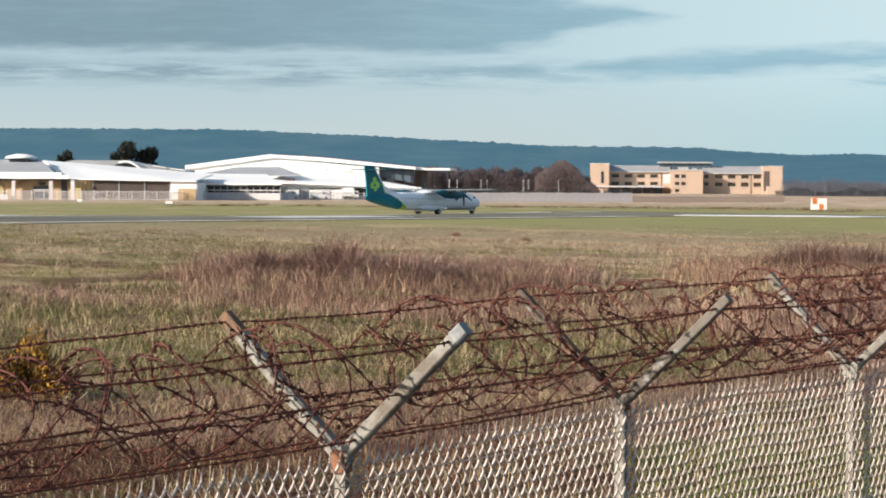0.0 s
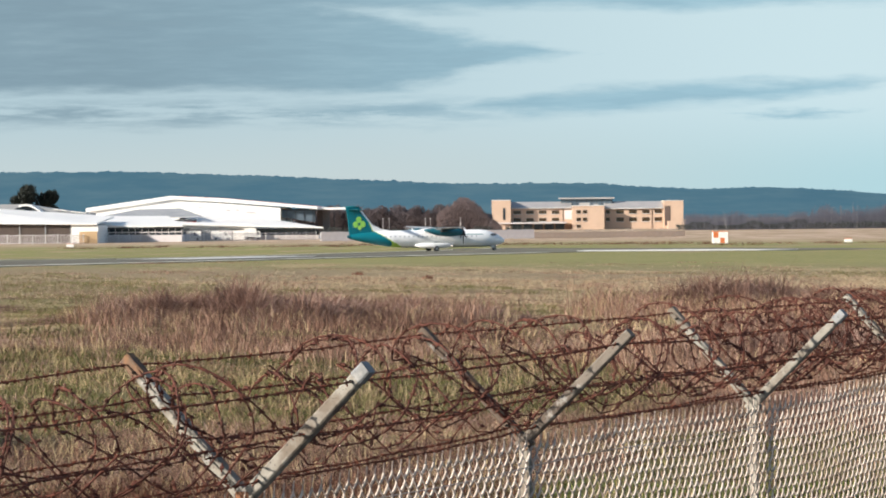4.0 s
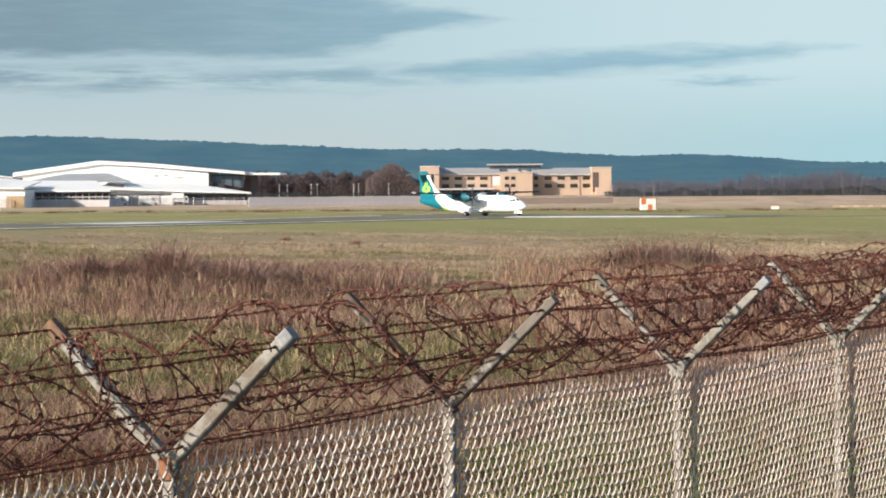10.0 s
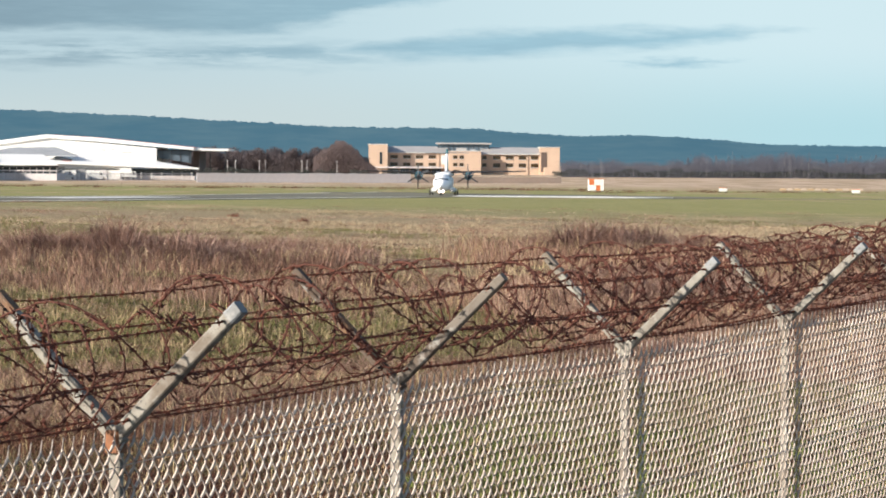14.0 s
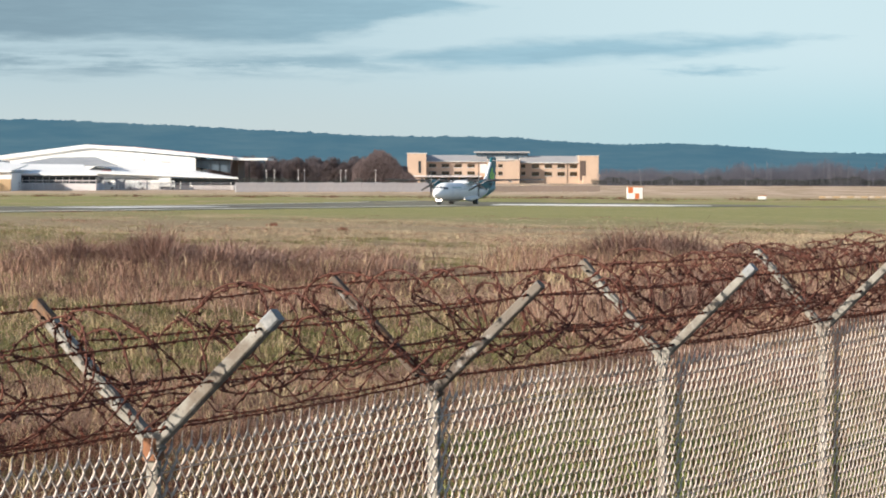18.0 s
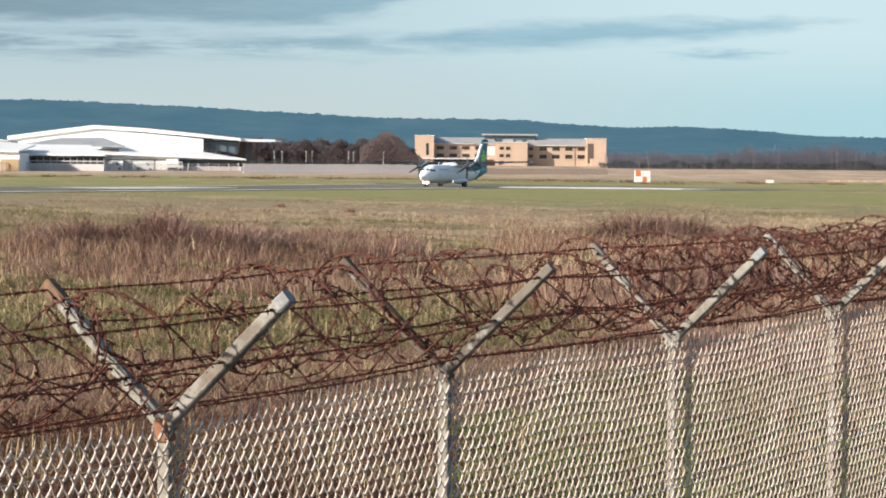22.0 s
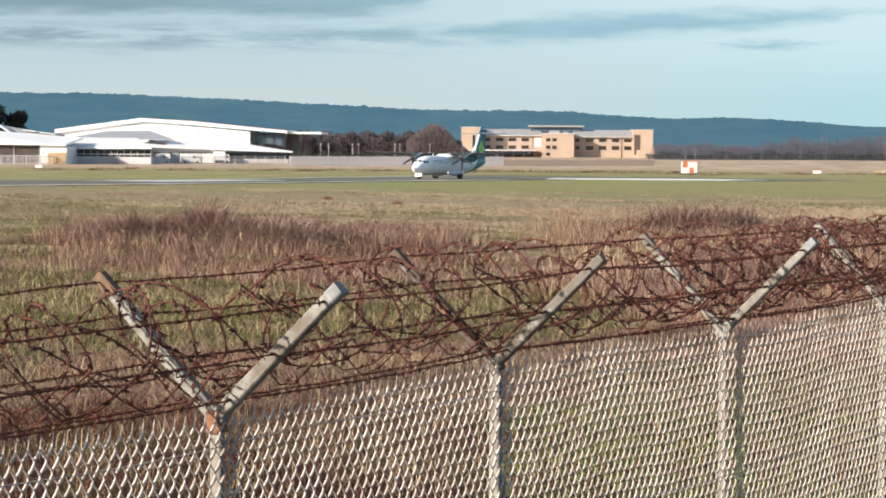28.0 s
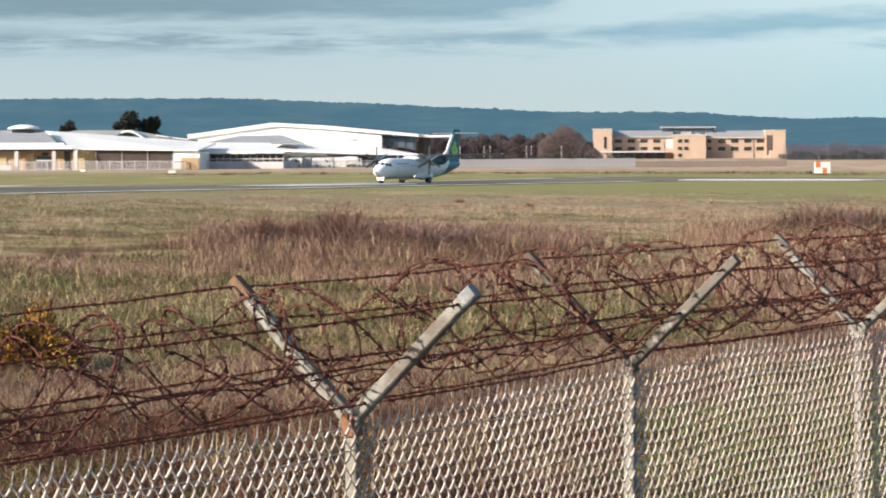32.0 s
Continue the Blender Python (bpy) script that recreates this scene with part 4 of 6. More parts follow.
# ---------------------------------------------------------------- far trees
def twig_crown(rng, height, width, count, low, size, spread=0.9, round_top=False):
    """Many thin twigs filling an uneven crown."""
    lobes = [(rng.uniform(-0.3, 0.3) * width, rng.uniform(-0.3, 0.3) * width, height * rng.uniform(0.22 if round_top else 0.45, 0.85), width * rng.uniform(0.22, 0.40)) for _ in range(7)]
    t = np.empty((count, 3, 3), np.float32)
    for i in range(count):
        lx, ly, lz, lr = lobes[rng.randrange(len(lobes))]
        d = Vector((rng.gauss(0, 1), rng.gauss(0, 1), rng.gauss(0, 1))).normalized() * lr * rng.random() ** 0.4
        p = Vector((lx + d.x, ly + d.y, max(low, lz + d.z * 1.1)))
        out = Vector((p.x, p.y, (p.z - height * 0.35) * spread)).normalized()
        out = (out + Vector((rng.gauss(0, 0.35), rng.gauss(0, 0.35), rng.gauss(0.25, 0.3)))).normalized()
        side = out.cross(Vector((rng.gauss(0, 1), rng.gauss(0, 1), rng.gauss(0, 1)))).normalized() * size * rng.uniform(0.28, 0.48)
        tip = p + out * size * rng.uniform(0.8, 2.0)
        t[i] = (p - side, p + side, tip)
    return t.reshape(-1, 3)


def make_tree(name, seed, height, width, count, mat, label, bare=True):
    rng = random.Random(seed)
    o = thing(name, 0, 0, 0, label, "tree", "far trees" if bare else "dark pines")
    bars = []
    top = Vector((rng.uniform(-0.4, 0.4), rng.uniform(-0.4, 0.4), height * 0.62))
    bars.append(tube([(0, 0, -0.2), tuple(top * 0.5), tuple(top)], [0.035 * height, 0.025 * height, 0.012 * height], 6))
    for i in range(9):
        z = height * rng.uniform(0.22, 0.6)
        a = rng.uniform(0, 6.28)
        s = top * (z / top.z)
        e = s + Vector((math.cos(a) * width * 0.36, math.sin(a) * width * 0.36, height * rng.uniform(0.15, 0.34)))
        bars.append(tube([tuple(s), tuple(s.lerp(e, 0.5) + Vector((0, 0, -0.15))), tuple(e)], [0.014 * height, 0.010 * height, 0.004 * height], 5))
    tubes("trunk", bars, BARK, o)
    v = twig_crown(rng, height, width, count, height * (0.04 if bare else 0.3), 0.42 if bare else 0.75, round_top=bare)
    crown = quick("crown", (v, np.arange(len(v))), np.full(len(v) // 3, 3), mat)
    crown.parent = o
    return o


def hedge(name, x0, x1, y0, y1, h, n, mat, label, dome=False):
    rng = np.random.RandomState(int(abs(x0)))
    t = rng.rand(n)
    x = x0 + (x1 - x0) * t
    y = y0 + (y1 - y0) * t + rng.normal(0, 4, n)
    top = (h[0] + (h[1] - h[0]) * field(x, 0 * x, 6, 40)) * (0.75 + 0.5 * field(x, 0 * x, 1.7, 41))
    if dome:
        top = h[1] * (0.9 + 0.2 * field(x, 0 * x, 3.0, 42)) * (0.93 + 0.14 * field(x, 0 * x, 0.8, 43))
        top = top * np.sqrt(np.maximum(0.02, np.interp(t, [0, 0.10, 0.33, 0.48, 0.62, 0.80, 1.0], [0.30, 0.52, 0.92, 1.0, 0.66, 0.22, 0.0])))
    z = top * rng.rand(n) ** 0.8
    L = rng.uniform(0.4, 1.0, n)
    lean = rng.normal(0, 0.35, (n, 2)) * L[:, None]
    p = np.stack([x, y, z], -1)
    w = np.stack([rng.uniform(0.025, 0.060, n), rng.normal(0, 0.05, n), 0 * x], -1)
    tip = p + np.stack([lean[:, 0], lean[:, 1], L], -1)
    v = np.stack([p - w, p + w, tip], 1).reshape(-1, 3)
    ob = quick(name, (v, np.arange(len(v))), np.full(n, 3), mat)
    tagged(ob, label, "hedge", kind="stuff")


# Distance haze over the far belt is mixed into this blue-grey base colour.
HAZE_TWIG = plant_material("winter twigs with haze tint", [(0.150, 0.150, 0.180), (0.172, 0.170, 0.200), (0.200, 0.190, 0.212)], 0.05, 0.45)
PALE_STEM = plant_material("pale birch stems", [(0.20, 0.19, 0.20), (0.30, 0.285, 0.29), (0.42, 0.40, 0.39)], 0.3, 0.2)
DARK_HEDGE = plant_material("dark evergreen hedge", [(0.030, 0.036, 0.034), (0.045, 0.050, 0.044), (0.065, 0.066, 0.058)], 0.1, 0.2)
hedge("bare_scrub", -64, -2, 1006, 985, (5.0, 7.6), 34000, BARE_TWIG, "dense brown leafless scrub below the far trees")
hedge("bare_scrub", -20.5, 1.0, 982, 980, (10.0, 11.0), 27000, CLUMP_TWIG, "rounded brown clump of leafless trees at the belt's end", True)


def stem_belt(name, x0, x1, y0, y1, n, low, high, mat, label, seed):
    """A thin belt of upright leafless stems with fine twigs, through which the hills show."""
    rng = np.random.RandomState(seed)
    t = rng.rand(n)
    x = x0 + (x1 - x0) * t
    y = y0 + (y1 - y0) * t + rng.normal(0, 9, n)
    grow = np.interp(t, [0, 0.30, 0.42, 1.0], [0.70, 0.74, 0.97, 1.0]) * (0.72 + 0.56 * field(x, 0 * x, 4.5, seed))
    h = rng.uniform(low, high, n) * grow
    foot = np.stack([x, y, -0.1 + 0 * x], -1)
    wide = rng.uniform(0.05, 0.10, n)
    tip = foot + np.stack([rng.normal(0, 0.5, n), rng.normal(0, 0.5, n), h], -1)
    side = np.stack([wide, 0 * wide, 0 * wide], -1)
    tri = [np.stack([foot - side, foot + side, tip], 1)]
    for k in range(5):
        f = rng.uniform(0.35, 0.9, n)
        p = foot + (tip - foot) * f[:, None]
        e = p + np.stack([rng.normal(0, 0.75, n), rng.normal(0, 0.5, n), rng.uniform(0.4, 1.5, n) * (h / high)], -1)
        s2 = side * 0.55
        tri.append(np.stack([p - s2, p + s2, e], 1))
    v = np.concatenate(tri).reshape(-1, 3)
    ob = quick(name, (v, np.arange(len(v))), np.full(len(v) // 3, 3), mat)
    tagged(ob, label, "trees", kind="stuff")



def make_stem_tree(seed, height):
    """A slender leafless tree: straight tapered trunk, rising limbs, a thin crown of fine twigs."""
    rng = random.Random(seed)
    o = thing("slender_tree", 0, 0, 0, "slender grey leafless tree in a hazy far belt", "tree", "slender far trees")
    top = Vector((rng.uniform(-0.3, 0.3), rng.uniform(-0.3, 0.3), height))
    bars = [tube([(0, 0, -0.2), tuple(top * 0.5), tuple(top)], [0.14, 0.10, 0.02], 5)]
    twigs = []
    for i in range(16):
        f = rng.uniform(0.25, 0.92)
        a = rng.uniform(0, 6.28)
        reach = (1.05 - f) * height * rng.uniform(0.14, 0.24)
        s0 = top * f
        e = s0 + Vector((math.cos(a) * reach, math.sin(a) * reach, reach * rng.uniform(1.0, 2.0)))
        bars.append(tube([tuple(s0), tuple(e)], [0.05, 0.015], 3))
        for k in range(7):
            p = s0.lerp(e, rng.uniform(0.2, 1.0))
            q = p + Vector((rng.gauss(0, 0.35), rng.gauss(0, 0.35), rng.uniform(0.2, 0.9)))
            side = Vector((rng.uniform(0.02, 0.045), rng.gauss(0, 0.02), 0))
            twigs += [p - side, p + side, q]
    tubes("trunk", bars, HAZE_TWIG, o)
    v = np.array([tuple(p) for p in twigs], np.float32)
    quick("crown", (v, np.arange(len(v))), np.full(len(v) // 3, 3), HAZE_TWIG).parent = o
    return o


def plant_slender_trees():
    kinds = [make_stem_tree(80 + k, (8.6, 7.6, 9.2, 8.0)[k]) for k in range(4)]
    rng = random.Random(8)
    for i in range(64):
        x = 68 + i * 2.05 + rng.uniform(-0.9, 0.9)
        size = (0.66 if x < 108 else 0.95) * rng.uniform(0.85, 1.1)
        m = pose(x, 1034 + rng.uniform(-8, 14), -0.1, 0, 0, rng.uniform(0, 360))
        t = kinds[i] if i < 4 else copy_thing(kinds[i % 4], m)
        if i < 4:
            t.matrix_basis = m
        t.scale = (size, size, size)


plant_slender_trees()
stem_belt("bare_tree_belt", 66, 200, 1040, 1050, 7000, 5.0, 8.8, HAZE_TWIG, "thin grey leafless trees in a hazy far belt", 71)
stem_belt("birch_stems", 66, 200, 1030, 1040, 70, 5.5, 9.0, PALE_STEM, "pale upright birch stems in a far belt of trees", 72)
hedge("evergreen_hedge", -44, 9, 728, 749, (2.3, 3.1), 5200, DARK_HEDGE, "dark clipped hedge behind the pale hoarding")
hedge("evergreen_hedge", 62, 205, 1024, 1030, (1.0, 3.0), 12000, DARK_HEDGE, "low dark evergreen hedge below the far trees")


def plant_trees():
    kinds = [make_tree("bare_tree", 20 + k, 8.5, (7.0, 5.5, 8.0, 6.0, 5.0)[k], 2600, BARE_TWIG, "leafless brown tree in a far belt of trees") for k in range(5)]
    used = set()
    rng = random.Random(4)
    spots = []
    # belt between the hall and the offices
    for i in range(46):
        x = -66 + i * 1.27
        spots.append((x + rng.uniform(-1, 1), 1000 + rng.uniform(-12, 16), rng.uniform(0.86, 1.04)))
    for x, s in ((-15.0, 1.1), (-12.6, 1.15)):
        spots.append((x, 985, s))
    for i, (x, y, s) in enumerate(spots):
        k = kinds[i % 5]
        m = pose(x, y, -0.1, 0, 0, rng.uniform(0, 360)) @ Matrix.Diagonal((s, s, s, 1))
        if k not in used:
            used.add(k)
            k.matrix_basis = m
        else:
            c = copy_thing(k, pose(x, y, -0.1, 0, 0, rng.uniform(0, 360)))
            c.scale = (s, s, s)
    for k, (x, y, h, w, n) in enumerate(((-143.0, 880, 16.6, 7.0, 2600), (-136.2, 884, 15.8, 5.4, 2200), (-160.6, 885, 15.4, 5.2, 1500))):
        t = make_tree("pine_tree", 50 + k, h, w, n, PINE_LEAF, "dark evergreen pine with a flat-topped crown behind the roofs", False)
        t.location = (x, y, 0)


plant_trees()


# ---------------------------------------------------------------- aircraft
def livery_material():
    """White body; teal tail with a lime edge that runs slanting down to the belly."""
    mat = bpy.data.materials.new("white and teal livery paint")
    mat.use_nodes = True
    g = Nodes(mat.node_tree)
    where = g.add("ShaderNodeTexCoord").outputs["Object"]
    x, y, z = g.parts(where)
    drop = g.m("SUBTRACT", 3.5, z)
    lime_edge = g.m("ADD", g.m("ADD", -10.35, g.m("MULTIPLY", g.m("MAXIMUM", drop, 0.0), 1.75)), g.m("MULTIPLY", g.m("MINIMUM", drop, 0.0), 0.42))
    edge = g.m("SUBTRACT", g.m("SUBTRACT", lime_edge, 0.15), g.m("MULTIPLY", g.m("POWER", g.m("MAXIMUM", g.m("SUBTRACT", drop, 1.3), 0.0), 2.0), 0.85))
    n = g.noise(where, 0.8, 4)
    white = g.mix(g.ramp(n, 0.35, 0.7), (0.90, 0.90, 0.89), (0.86, 0.86, 0.85))
    # Grey toward the bottom puts the belly's shade into the paint.
    belly = g.mix(g.ramp(z, 0.98, 0.76), white, (0.42, 0.43, 0.45))
    col = g.mix(g.ramp(g.m("SUBTRACT", x, lime_edge), 0.05, -0.05), belly, (0.42, 0.62, 0.10))
    col = g.mix(g.ramp(g.m("SUBTRACT", x, edge), 0.05, -0.05), col, (0.002, 0.150, 0.195))
    b = g.add("ShaderNodeBsdfPrincipled")
    b.inputs["Specular IOR Level"].default_value = 0.3
    g.link(col, b.inputs["Base Color"])
    b.inputs["Roughness"].default_value = 0.42
    out = g.add("ShaderNodeOutputMaterial")
    g.link(b.outputs[0], out.inputs[0])
    return mat


LIVERY = livery_material()
TEAL = material("teal gloss paint", (0.004, 0.165, 0.190), (0.006, 0.14, 0.165), 0.6, 0.45, fine=8)
LEAF_GREEN = material("leaf green tail emblem", (0.22, 0.60, 0.10), (0.42, 0.72, 0.14), 0.9, 0.4)
WING_PAINT = material("pale grey wing paint", (0.32, 0.325, 0.33), (0.27, 0.275, 0.28), 0.6, 0.35, fine=6)
RUBBER = material("black tyre rubber", (0.022, 0.022, 0.024), None, 6.0, 0.85)
STEEL = material("grey gear steel", (0.35, 0.35, 0.36), (0.25, 0.25, 0.26), 4.0, 0.4, 0.7)
BOOT = material("black rubber leading edge", (0.03, 0.028, 0.03), None, 2.0, 0.6)
NACELLE = material("dark teal gloss paint", (0.008, 0.110, 0.150), (0.006, 0.085, 0.120), 0.6, 0.5, fine=8)
BLADE = material("dark propeller blade", (0.035, 0.04, 0.045), None, 2.0, 0.5)
TITLE = material("muted teal lettering bar", (0.20, 0.36, 0.38), (0.26, 0.42, 0.44), 1.5, 0.4)
LAMP = material("lit landing lamp", (0.9, 0.8, 0.7), None, 3.0, 0.3, glow=((1.0, 0.74, 0.60), 5.0))

SECTIONS = [  # station, centre height, half height, half width
    (12.62, 1.60, 0.04, 0.04), (12.48, 1.61, 0.27, 0.29), (12.15, 1.65, 0.53, 0.55), (11.6, 1.72, 0.79, 0.81), (10.95, 1.80, 1.00, 1.02),
    (10.2, 1.92, 1.20, 1.20), (9.3, 2.01, 1.38, 1.36), (8.2, 2.05, 1.44, 1.43), (4.0, 2.06, 1.44, 1.43), (-1.0, 2.06, 1.44, 1.43), (-5.0, 2.07, 1.43, 1.43),
    (-7.5, 2.14, 1.32, 1.34), (-10.0, 2.28, 1.06, 1.08), (-12.5, 2.43, 0.70, 0.70), (-14.0, 2.50, 0.42, 0.40), (-14.7, 2.53, 0.16, 0.14)]


def hull(x, a, off=0.0):
    """A point of the fuselage skin at station x, turned a from the top toward the left side."""
    s = np.array(SECTIONS)[::-1]
    zc, rz, ry = (np.interp(x, s[:, 0], s[:, k]) for k in (1, 2, 3))
    return (x, (ry + off) * math.sin(a), zc + (rz + off) * math.cos(a))


def skin_patch(name, x0, x1, a0, a1, mat, parent, off=0.02, nx=4, na=3, label=""):
    """A thin plate lying on the fuselage skin."""
    verts, faces = [], []
    for o in (off, off - 0.05):
        for i in range(nx + 1):
            for k in range(na + 1):
                verts.append(hull(x0 + (x1 - x0) * i / nx, a0 + (a1 - a0) * k / na, o))
    w = na + 1
    for i in range(nx):
        for k in range(na):
            faces.append((i * w + k, i * w + k + 1, (i + 1) * w + k + 1, (i + 1) * w + k))
    return raw(name, verts, faces, mat, parent, label)


def aerofoil(root, tip, chord0, chord1, thick, name, mat, parent, span_steps=6, label="", mid=None):
    """A wing-like body between two points; chord along +x, thickness across the span and chord. mid: share of the span with constant chord."""
    root, tip = Vector(root), Vector(tip)
    span = (tip - root).normalized()
    up = Vector((1, 0, 0)).cross(span).normalized()
    prof = [(1.0, 0.0), (0.85, 0.55), (0.6, 1.0), (0.25, 0.75), (0.0, 0.06), (0.0, -0.06), (0.3, -0.35), (0.65, -0.55), (0.88, -0.38)]
    verts, faces = [], []
    n = len(prof)
    for i in range(span_steps + 1):
        t = i / span_steps
        c = chord0 if mid and t <= mid else (chord0 + (chord1 - chord0) * ((t - (mid or 0)) / (1 - (mid or 0))))
        p = root.lerp(tip, t)
        for cx, th in prof:
            verts.append(p + Vector((c * (cx - 0.5), 0, 0)) + up * (th * thick * c / 2))
    for i in range(span_steps):
        for k in range(n):
            faces.append((i * n + k, i * n + (k + 1) % n, (i + 1) * n + (k + 1) % n, (i + 1) * n + k))
    faces += [list(range(n))[::-1], list(range(span_steps * n, span_steps * n + n))]
    ob = raw(name, verts, faces, mat, parent, label)
    bm = bmesh.new()
    bm.from_mesh(ob.data)
    bmesh.ops.recalc_face_normals(bm, faces=bm.faces)
    bm.to_mesh(ob.data)
    bm.free()
    return ob


def spindle(name, stations, mat, parent, sides=20, label=""):
    """A round body from (x, y, z, ry, rz) stations along x."""
    verts, faces = [], []
    for x, y, z, ry, rz in stations:
        for k in range(sides):
            a = k / sides * 2 * math.pi
            verts.append((x, y + ry * math.sin(a), z + rz * math.cos(a)))
    m = len(stations)
    for i in range(m - 1):
        for k in range(sides):
            faces.append((i * sides + k, i * sides + (k + 1) % sides, (i + 1) * sides + (k + 1) % sides, (i + 1) * sides + k))
    faces += [list(range(sides)), list(range((m - 1) * sides, m * sides))[::-1]]
    ob = raw(name, verts, faces, mat, parent, label, smooth=True)
    bm = bmesh.new()
    bm.from_mesh(ob.data)
    bmesh.ops.recalc_face_normals(bm, faces=bm.faces)
    bm.to_mesh(ob.data)
    bm.free()
    return ob


def wheel(x, y, z, r, w, parent):
    stations = [(-w / 2, r * 0.55), (-w / 2, r * 0.86), (-w * 0.36, r * 0.98), (0, r), (w * 0.36, r * 0.98), (w / 2, r * 0.86), (w / 2, r * 0.55)]
    sides = 20
    verts = [(x + rr * math.cos(k / sides * 6.28318), y + o, z + rr * math.sin(k / sides * 6.28318)) for o, rr in stations for k in range(sides)]
    faces = [(i * sides + k, i * sides + (k + 1) % sides, (i + 1) * sides + (k + 1) % sides, (i + 1) * sides + k) for i in range(6) for k in range(sides)]
    tyre = raw("wheel", verts, faces, RUBBER, parent, smooth=True)
    hub = [(x + r * 0.56 * math.cos(k / 12 * 6.28318), y + s * w * 0.42, z + r * 0.56 * math.sin(k / 12 * 6.28318)) for s in (-1, 1) for k in range(12)]
    raw("rim", hub, [list(range(12)), list(range(12, 24))[::-1]] + [(k, (k + 1) % 12, (k + 1) % 12 + 12, k + 12) for k in range(12)], STEEL, tyre)
    return tyre


def make_aircraft():
    o = thing("airliner", 0, 0, 0, "white twin-propeller airliner with a teal tail, taxiing on the runway", "aircraft")
    sides = 40
    xs = []
    for (a, *_), (b, *_) in zip(SECTIONS, SECTIONS[1:]):
        k = max(1, int(abs(a - b) / 0.5))
        xs += [a + (b - a) * i / k for i in range(k)]
    xs.append(SECTIONS[-1][0])
    verts = [hull(x, k / sides * 2 * math.pi) for x in xs for k in range(sides)]
    faces = [(i * sides + k, i * sides + (k + 1) % sides, (i + 1) * sides + (k + 1) % sides, (i + 1) * sides + k) for i in range(len(xs) - 1) for k in range(sides)]
    faces += [list(range(sides)), list(range((len(xs) - 1) * sides, len(xs) * sides))[::-1]]
    raw("fuselage", verts, faces, LIVERY, o, smooth=True)
    # cockpit glass, doors, cabin windows, lettering bar
    for s in (-1, 1):
        for x0, x1, a0, a1 in ((10.72, 11.25, 0.06, 0.52), (10.35, 10.85, 0.58, 0.98), (9.85, 10.30, 0.84, 1.16)):
            skin_patch("cockpit_window", x0, x1, s * a0, s * a1, DARK_GLASS, o)
        for i in range(21):
            x = 7.2 - i * 0.78
            skin_patch("cabin_window", x - 0.10, x + 0.10, s * 1.22, s * 1.40, CABIN_GLASS, o, nx=1, na=2)
        door = skin_patch("door", -7.15, -6.4, s * 1.05, s * 2.0, WHITE_PAINT, o, 0.025)
        if s > 0:
            skin_patch("door_frame", 7.9, 8.9, s * 0.95, s * 2.05, WHITE_PAINT, o, 0.025)
        skin_patch("title", 4.6, 8.4, s * 1.02, s * 1.14, TITLE, o, 0.015, nx=6, label="muted teal lettering bar")
    # wing box, wings, nacelles
    spindle("wing_fairing", [(2.3, 0, 3.28, 0.2, 0.1), (1.7, 0, 3.35, 1.35, 0.38), (0.6, 0, 3.39, 1.75, 0.46), (-1.2, 0, 3.35, 1.6, 0.42), (-2.4, 0, 3.28, 0.8, 0.26), (-3.2, 0, 3.23, 0.1, 0.1)], WHITE_PAINT, o)
    for s in (-1, 1):
        w = aerofoil((0.25, 0, 3.71), (0.20, s * 13.5, 3.98), 2.6, 1.55, 0.16, "wing", WING_PAINT, o, 10, mid=0.36)
        aerofoil((1.27, s * 1.2, 3.73), (1.27, s * 4.86, 3.80), 0.72, 0.72, 0.62, "deicing_boot", BOOT, w, 2)
        aerofoil((1.27, s * 4.9, 3.80), (0.80, s * 13.45, 3.98), 0.70, 0.42, 0.60, "deicing_boot", BOOT, w, 4)
        slab("aileron_gap", -1.02, -0.98, s * 5.2, s * 12.6, 3.80, 3.83, DARK_STEEL, w)
        nac = spindle("nacelle", [(3.75, s * 4.05, 3.15, 0.36, 0.40), (3.5, s * 4.05, 3.15, 0.50, 0.56), (2.6, s * 4.05, 3.15, 0.60, 0.70), (1.2, s * 4.05, 3.18, 0.64, 0.74), (-0.6, s * 4.05, 3.25, 0.60, 0.66), (-1.9, s * 4.05, 3.43, 0.34, 0.32), (-2.8, s * 4.05, 3.51, 0.10, 0.10)], NACELLE, o, label="dark teal engine nacelle")
        spindle("intake", [(3.72, s * 4.05, 2.75, 0.22, 0.09), (3.3, s * 4.05, 2.72, 0.30, 0.14), (2.2, s * 4.05, 2.78, 0.24, 0.12)], DARK_STEEL, nac)
        spindle("exhaust", [(1.0, s * 4.60, 3.28, 0.10, 0.10), (0.2, s * 4.72, 3.28, 0.14, 0.14), (-0.2, s * 4.74, 3.28, 0.12, 0.12)], DARK_STEEL, nac)
        spindle("flap_fairing", [(-0.4, s * 7.6, 3.66, 0.06, 0.08), (-1.2, s * 7.6, 3.60, 0.10, 0.14), (-2.0, s * 7.6, 3.66, 0.03, 0.03)], WING_PAINT, w)
        # gear pod, legs and wheels
        spindle("gear_pod", [(3.2, s * 1.15, 0.93, 0.05, 0.05), (2.4, s * 1.30, 0.92, 0.34, 0.34), (1.0, s * 1.42, 0.90, 0.52, 0.46), (-0.8, s * 1.42, 0.90, 0.52, 0.46), (-2.4, s * 1.3, 0.93, 0.40, 0.36), (-3.6, s * 1.0, 1.03, 0.05, 0.05)], WHITE_PAINT, o)
        spindle("landing_lamp", [(2.98, s * 1.24, 0.91, 0.12, 0.12), (2.96, s * 1.24, 0.91, 0.13, 0.13)], LAMP, o, 12, "lit landing lamp")
        v, q = tube([(0.0, s * 1.7, 0.9), (0.0, s * 2.05, 0.5), (0, s * 2.05, 0.42)], 0.09, 8)
        leg = raw("main_leg", v, q, STEEL, o, smooth=True)
